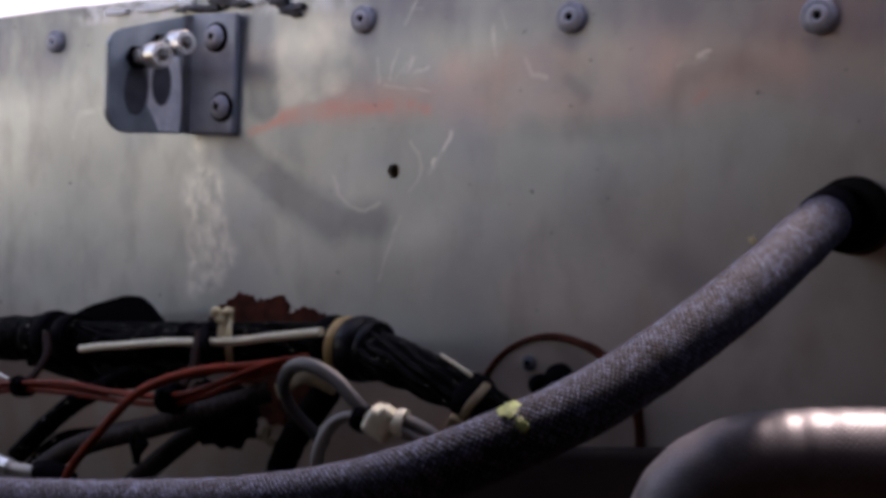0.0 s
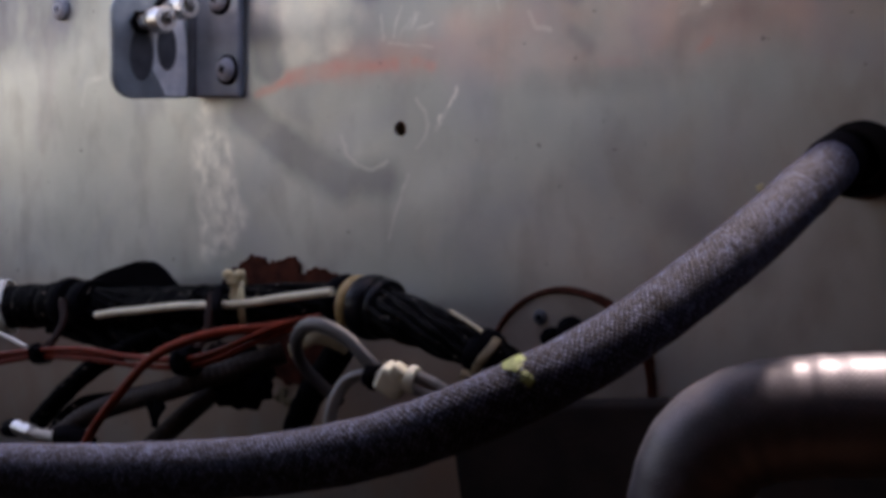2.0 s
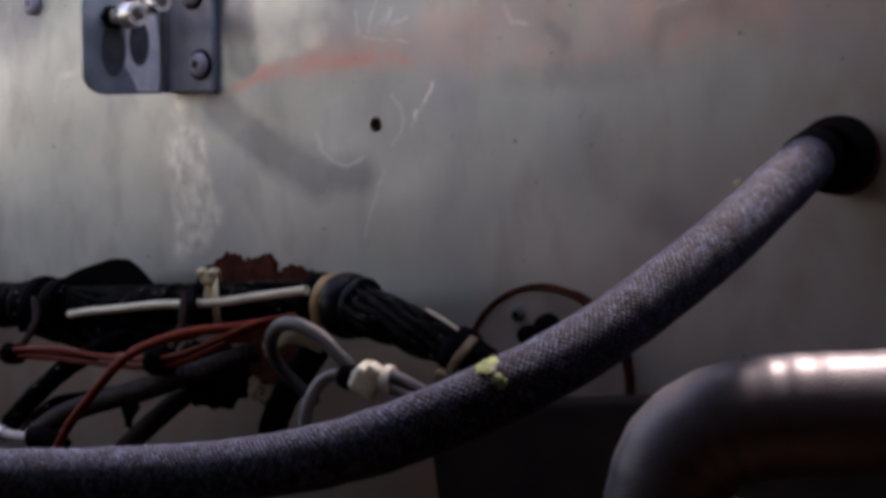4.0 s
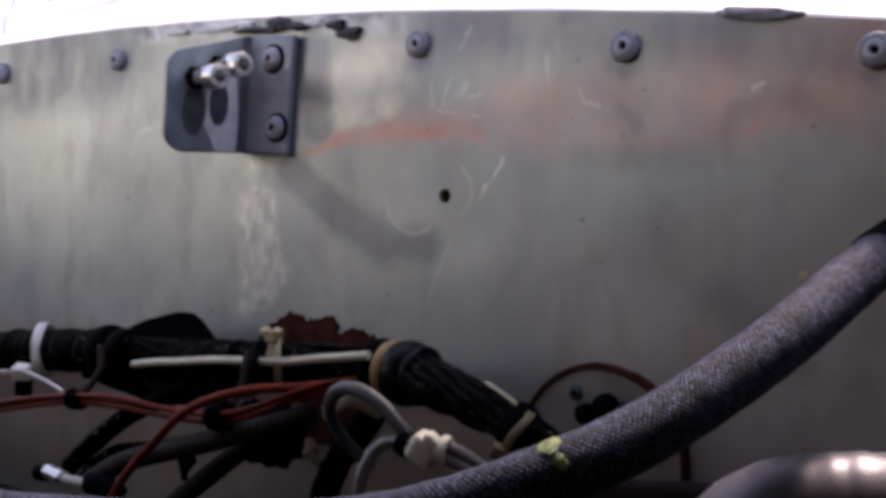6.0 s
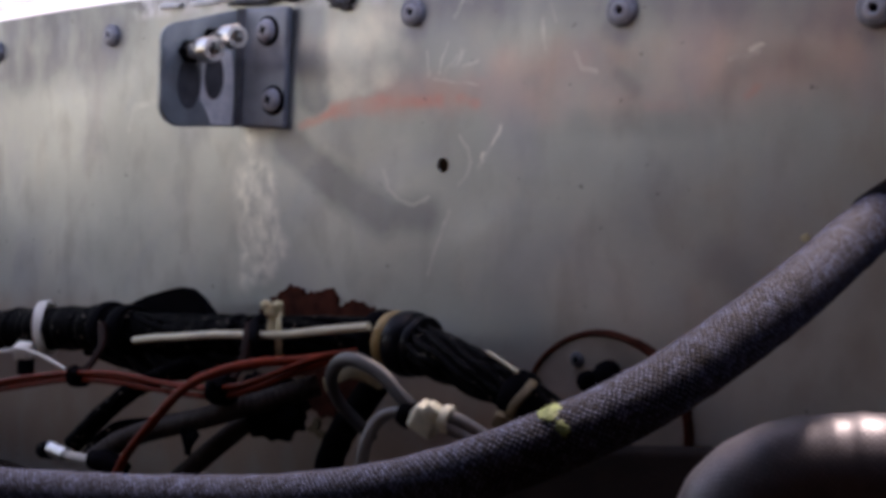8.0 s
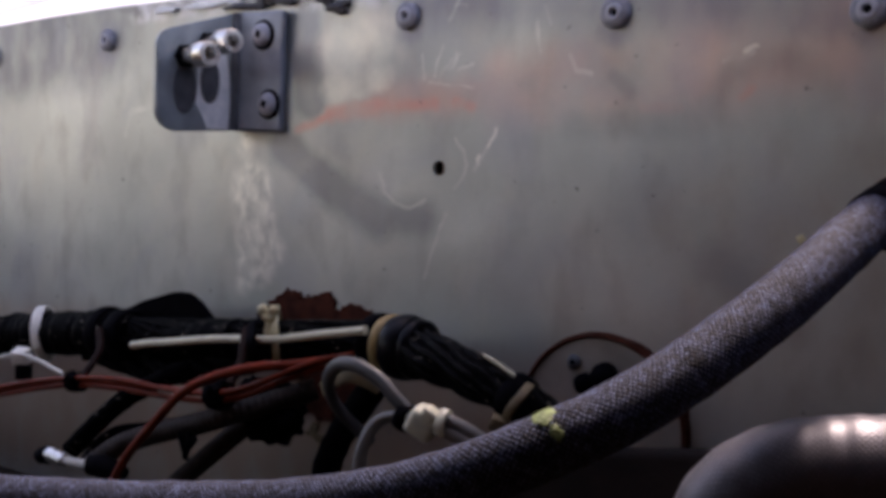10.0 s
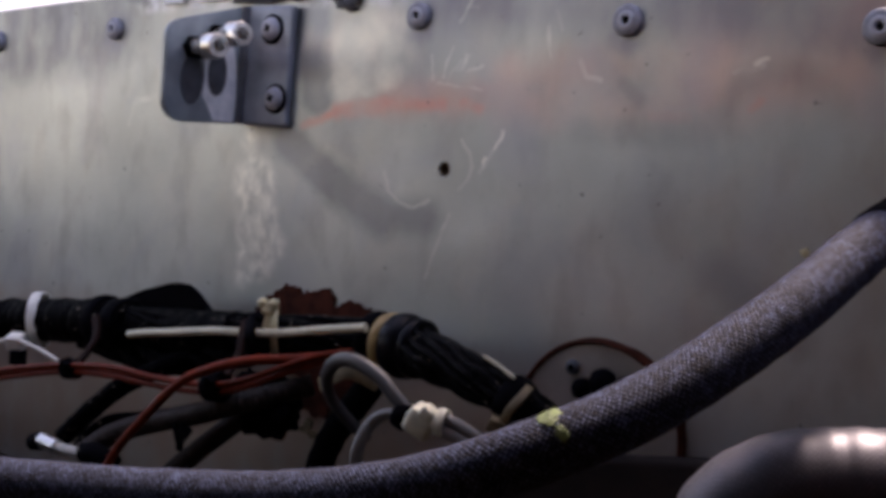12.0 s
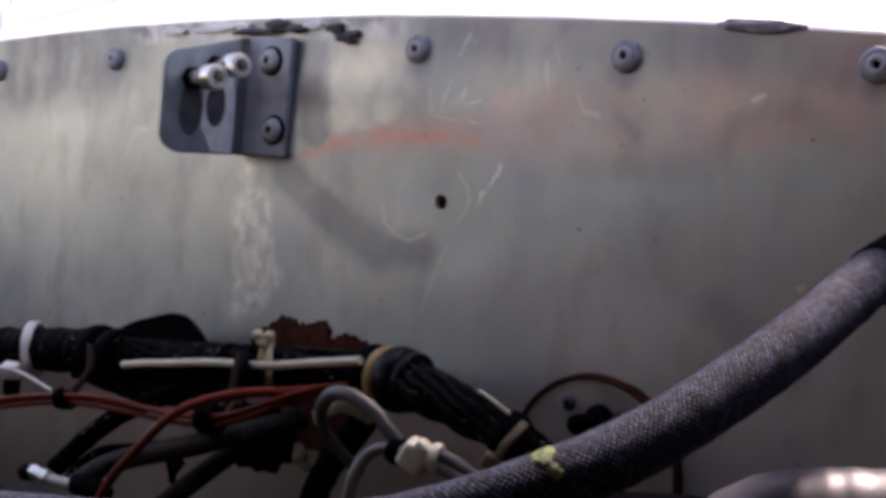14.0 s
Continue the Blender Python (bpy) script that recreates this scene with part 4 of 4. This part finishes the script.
part("jacket", tube([(0.1965, -0.060, -0.1400), (0.1969, -0.060, -0.1272), (0.1976, -0.060, -0.1187), (0.1993, -0.058, -0.1126), (0.2032, -0.056, -0.1092), (0.2110, -0.0545, -0.1085)], 0.0021, 16, flat=0.7), PALEGREY, greys)
for dz, dx in ((0.0, 0.0), (-0.0032, 0.0006)):
    greys = thing("grey_cable", "pale grey cable leaving the cream clip", "cable", "grey cables")
    part("jacket", tube([(0.2110 + dx, -0.0545, -0.1082 + dz), (0.2160 + dx, -0.0550, -0.1070 + dz), (0.2200 + dx, -0.0545, -0.1070 + dz), (0.2255 + dx, -0.051, -0.1098 + dz), (0.2320 + dx, -0.045, -0.1155 + dz)], 0.0018, 14), PALEGREY, greys)
clip = thing("cable_clip", "cream nylon cable tie head round the grey cables", "cable tie")
part("head", box(0.0080, 0.0070, 0.0076, pose(0.2150, -0.0560, -0.1088, 10, 28, 20), 0.0020, 4), CLIPCREAM, clip)
part("latch", box(0.0042, 0.0044, 0.0040, pose(0.2176, -0.0572, -0.1060, 10, 35, 20), 0.0013, 4), CLIPCREAM, clip)
part("strap", ring(0.0036, 0.0014, facing((0.9, 0.2, -0.15), (0.2204, -0.0550, -0.1080)), 0.0002, 0.0026), CLIPCREAM, clip)
part("black_ring", ring(0.0038, 0.0020, facing((0.9, 0.0, -0.3), (0.2072, -0.0540, -0.1090)), 0.0002, 0.002), BLACK, clip)
tagged(link_mesh("tie_stub", box(0.0030, 0.0022, 0.0044, pose(0.1705, -0.0450, -0.1082, 0, -20, 10), 0.0006), CREAM), "cut cream tie end beside the grey cable", "cable tie")
tagged(link_mesh("tan_strap", band([(0.1720, -0.0430, -0.1065), (0.1790, -0.0470, -0.1035), (0.1850, -0.0475, -0.1030), (0.1910, -0.0460, -0.1050)], 0.0034, 0.0010, (0, 0, 1)), TAN), "tan strap inside the grey cable loop", "strap", "lacing straps")
tagged(link_mesh("cable", tube([(0.1760, -0.030, -0.1080), (0.1700, -0.031, -0.1170), (0.1640, -0.032, -0.1260), (0.1590, -0.032, -0.1380), (0.157, -0.032, -0.155)], 0.0044, 16, rough=0.1), BLACK), "thick black cable dropping behind the grey loop", "cable", "cables below the loom")


# ---- round access plate with red sealant ----
plate = thing("access_plate", "round grey access plate bedded in red sealant", "access plate")
pc = (0.2355, 0.0, -0.1156)
at = facing(OUT, pc)
part("disc", lathe([(0.0, 0.0016), (0.0256, 0.0016), (0.0261, 0.0010), (0.0261, -0.001)], 56, at), DISC, plate)
bm = bmesh.new()
prev = None
for k in range(73):
    a = 2 * math.pi * k / 72
    w = 0.0016 + 0.0012 * (0.5 + 0.5 * noise.noise(Vector((math.cos(a) * 2.2, math.sin(a) * 2.2, 4.0)))) * (1.5 if 0.3 < math.atan2(math.sin(a), math.cos(a)) < 1.3 else 0.5)
    row = [bm.verts.new(at @ Vector(((0.0259 + o * w) * math.cos(a), (0.0259 + o * w) * math.sin(a), h))) for o, h in ((0, -0.001), (0, 0.0018), (0.3, 0.0024), (0.7, 0.0020), (1.0, -0.0006))]
    if prev:
        for i in range(4):
            bm.faces.new((prev[i], row[i], row[i + 1], prev[i + 1]))
    prev = row
bmesh.ops.recalc_face_normals(bm, faces=bm.faces)
part("sealant_ring", bm, SEALANT, plate, "dark red sealant bead")
for k in range(2):
    a = radians(118 + 60 * k)
    x, z = 0.0190 * math.cos(a), 0.0205 * math.sin(a)
    s = facing(OUT, (pc[0] + x, -0.0016, pc[2] + z))
    sc = part("screw", lathe([(0.0, 0.0004), (0.0008, 0.0004), (0.0010, 0.0012), (0.0018, 0.0009), (0.0023, 0.0004), (0.0023, -0.0002)], 20, s), SLOT, plate, "small dull screw")
    part("recess", lathe([(0.0, 0.0014), (0.0008, 0.0014), (0.0010, 0.0010)], 12, s), BLACK, sc)
for bx, bz, r in ((0.2310, -0.1030, 0.0030), (0.2372, -0.1000, 0.0038), (0.2440, -0.1005, 0.0030)):
    tagged(link_mesh("rubber_plug", lathe([(0.0, 0.0046), (r * 0.6, 0.0043), (r, 0.0028), (r * 1.05, 0.0), (r * 1.05, -0.001)], 22, facing((0.1, -1, 0.05), (bx, -0.0016, bz))), BLACK), "black rubber plug on the access plate", "plug", "plugs on the access plate")


# ---- red sealant blots behind the loom ----
def blot(cx, cz, rx, rz, seed, mat=SEALANT, thick=0.0003):
    bm = bmesh.new()
    n = 90
    rim, low = [], []
    for k in range(n):
        a = 2 * math.pi * k / n
        d = Vector((math.cos(a), math.sin(a), 0))
        f = 1 + 0.45 * noise.fractal(d * 1.5 + Vector((seed, 0, seed)), 0.7, 2.1, 5) + 0.16 * noise.fractal(d * 7 + Vector((0, seed, seed)), 0.8, 2.1, 3)
        x, z = cx + rx * f * d.x, cz + rz * f * d.y
        rim.append(bm.verts.new((cx + (x - cx) * 0.97, -thick - 0.0008, cz + (z - cz) * 0.97)))
        low.append(bm.verts.new((x, 0.0005, z)))
    top = bm.verts.new((cx, -thick * 1.5 - 0.0008, cz))
    for k in range(n):
        j = (k + 1) % n
        bm.faces.new((rim[k], rim[j], top))
        bm.faces.new((low[k], low[j], rim[j], rim[k]))
    bmesh.ops.recalc_face_normals(bm, faces=bm.faces)
    return tagged(link_mesh("sealant_blot", bm, mat, smooth=False), "ragged flat blot of dark red sealant on the sheet", "sealant", "sealant blots")


for args in ((0.1090, -0.0975, 0.0095, 0.0068, 1.0), (0.1255, -0.0960, 0.0150, 0.0066, 2.3), (0.1440, -0.0965, 0.0140, 0.0058, 3.1),
             (0.1250, -0.1130, 0.0130, 0.0100, 4.4), (0.1290, -0.1215, 0.0100, 0.0095, 5.2), (0.1360, -0.1160, 0.0115, 0.0105, 5.9), (0.1010, -0.1000, 0.0050, 0.0040, 6.2), (0.1330, -0.1362, 0.0022, 0.0016, 7.0), (0.1390, -0.1335, 0.0016, 0.0022, 8.0)):
    blot(*args)

# torn sealant along the top edge
for args in ((0.0840, 0.0100, 0.0100, 0.0012, 1.5), (0.0960, 0.0122, 0.0070, 0.0020, 2.5), (0.1045, 0.0108, 0.0040, 0.0014, 9.4), (0.1285, 0.0078, 0.0058, 0.0019, 3.5), (0.1225, 0.0108, 0.0040, 0.0016, 4.5)):
    tagged(blot(*args, GOO, 0.0012), "torn black sealant clinging to the top edge of the sheet", "sealant", "sealant bits")
for args in ((0.0600, 0.0112, 0.0090, 0.0013, 5.5), (0.0760, 0.0124, 0.0050, 0.0012, 6.5), (0.0400, 0.0104, 0.0080, 0.0011, 7.5), (0.1120, 0.0122, 0.0040, 0.0014, 8.5), (0.1310, 0.0074, 0.0014, 0.0010, 9.5)):
    tagged(blot(*args, PALELEAF, 0.0003), "flaking pale grey sealant along the top edge of the sheet", "sealant", "sealant bits")

for args in ((0.1240, -0.1362, 0.0016, 0.0024, 3.3), (0.1258, -0.1386, 0.0022, 0.0012, 4.7), (0.1212, -0.1378, 0.0009, 0.0010, 6.1)):
    tagged(blot(*args, TAN, 0.0003), "small tan fleck of old sealant on the sheet", "sealant", "sealant flecks")
deck_screw = thing("deck_screw", "small countersunk screw in the white cowl deck", "screw")
at = facing((0.0, -0.37, 0.93), (-0.180, 0.165, top_edge(-0.180) + 0.165 * DECK_RISE + 0.0004))
part("ring", lathe([(0.0030, 0.0), (0.0030, 0.0007), (0.0046, 0.0007), (0.0050, 0.0)], 24, at), PLATE, deck_screw, "grey ring")
part("head", lathe([(0.0, 0.0010), (0.0022, 0.0009), (0.0029, 0.0004), (0.0029, 0.0)], 24, at), BARE, deck_screw)
part("slot", box(0.0046, 0.0009, 0.0008, at @ pose(0, 0, 0.0010, 0, 0, 30), 0.0001, 1), BLACK, deck_screw, "dark slot")

tagged(blot(0.2900, -0.0570, 0.0012, 0.0010, 2.2, CREAM, 0.0004), "small pale chip on the sheet beside the hose", "chip")

# green inspection mark on the hose
way = spline(HOSE, 0.0010)
near = min(range(len(way)), key=lambda i: (way[i] - Vector((0.2872, -0.1100, -0.0905))).length)
q, nn, bb = frames_along(way)[near]
eye_side = Vector((0.39, -0.29, -0.02)) - q
tt = (way[near + 1] - way[near - 1]).normalized()
eye_side = (eye_side - tt * eye_side.dot(tt)).normalized()
upward = tt.cross(eye_side)
upward = upward if upward.z > 0 else -upward
for a0, size in ((64, 0.0016), (52, 0.0020), (40, 0.0012), (16, 0.0010), (4, 0.0011)):
    d = eye_side * math.cos(radians(a0)) + upward * math.sin(radians(a0))
    part("paint_mark", lump(size * 0.75, size, 0.00022, facing(d, q + d * 0.00615 + tt * 0.0006 * math.sin(a0)), a0, 0.5), GREEN, hose, "faded green paint dab")

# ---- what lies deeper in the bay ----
# made-up box that keeps the space below the hose black
block = thing("dark_filler", "near-black box added to fill the dark below the hose", "engine")
part("filler_box", box(0.62, 0.16, 0.20, pose(-0.045, -0.150, -0.251, 0, 0, 4), 0.012, 4), PIT, block)
tagged(link_mesh("heat_shield", box(0.35, 0.006, 0.28, pose(0.397, -0.008, -0.2334, 0, -10, 0), 0.0028, 4), SCALE), "oily dark brown shield plate below the tube", "shield")
loose = thing("wire_tangle", "tangle of beige wires with white connectors below the tube", "wiring")
for pts, r in (([(0.2960, -0.0470, -0.1275), (0.3041, -0.0433, -0.1287), (0.3176, -0.0349, -0.1311), (0.3289, -0.0279, -0.1336), (0.345, -0.020, -0.1360)], 0.0010),
               ([(0.2980, -0.0400, -0.1270), (0.3054, -0.0306, -0.1294), (0.3173, -0.0236, -0.1344), (0.330, -0.018, -0.142)], 0.0008),
               ([(0.3250, -0.030, -0.1345), (0.3339, -0.0240, -0.1296), (0.3450, -0.020, -0.1250)], 0.0009)):
    part("beige_wire", tube(pts, r, 10), TAN, loose)
for c in ((0.2974, -0.0476, -0.1300), (0.2937, -0.0513, -0.1356), (0.2880, -0.0545, -0.1322)):
    part("connector", box(0.0055, 0.0050, 0.0052, pose(*c, 20, 30, 10), 0.0012, 3), NYLON, loose, "white connector")

# ---- unseen panels added to close the place and shape its light ----
for nm, sx, sy, sz, at in (("floor", 1.5, 1.3, 0.02, pose(0.08, -0.60, -0.43)), ("west_blocker", 0.02, 1.3, 0.375, pose(-0.62, -0.60, -0.2425)),
                           ("east_blocker", 0.02, 1.3, 0.51, pose(0.60, -0.60, -0.175)), ("south_blocker", 0.74, 0.02, 0.41, pose(-0.27, -0.70, -0.225)),
                           ("south_blocker_tall", 0.52, 0.02, 0.51, pose(0.36, -0.70, -0.175)), ("inner_blocker", 0.22, 0.34, 0.435, pose(0.03, -0.545, -0.2125)), ("overhead_blocker", 0.80, 0.74, 0.02, pose(0.465, -0.420, 0.075, 0, 0, 25.0)), ("front_blocker", 0.80, 0.34, 0.02, pose(-0.29, -0.56, 0.20, 0, 0, 6.0))):
    tagged(link_mesh(nm, box(sx, sy, sz, at, 0.004, 1), BAYBROWN, smooth=False), "unseen brown panel added to block daylight and bounce warm light", "wall", kind="structure")
# added panel that stops daylight showing through the hole
tagged(link_mesh("back_blocker", box(1.8, 0.01, 0.50, pose(0.0, 0.06, -0.235), 0.002, 1), BAYBROWN, smooth=False), "unseen dark panel added behind the sheet to darken its hole", "wall", kind="structure")
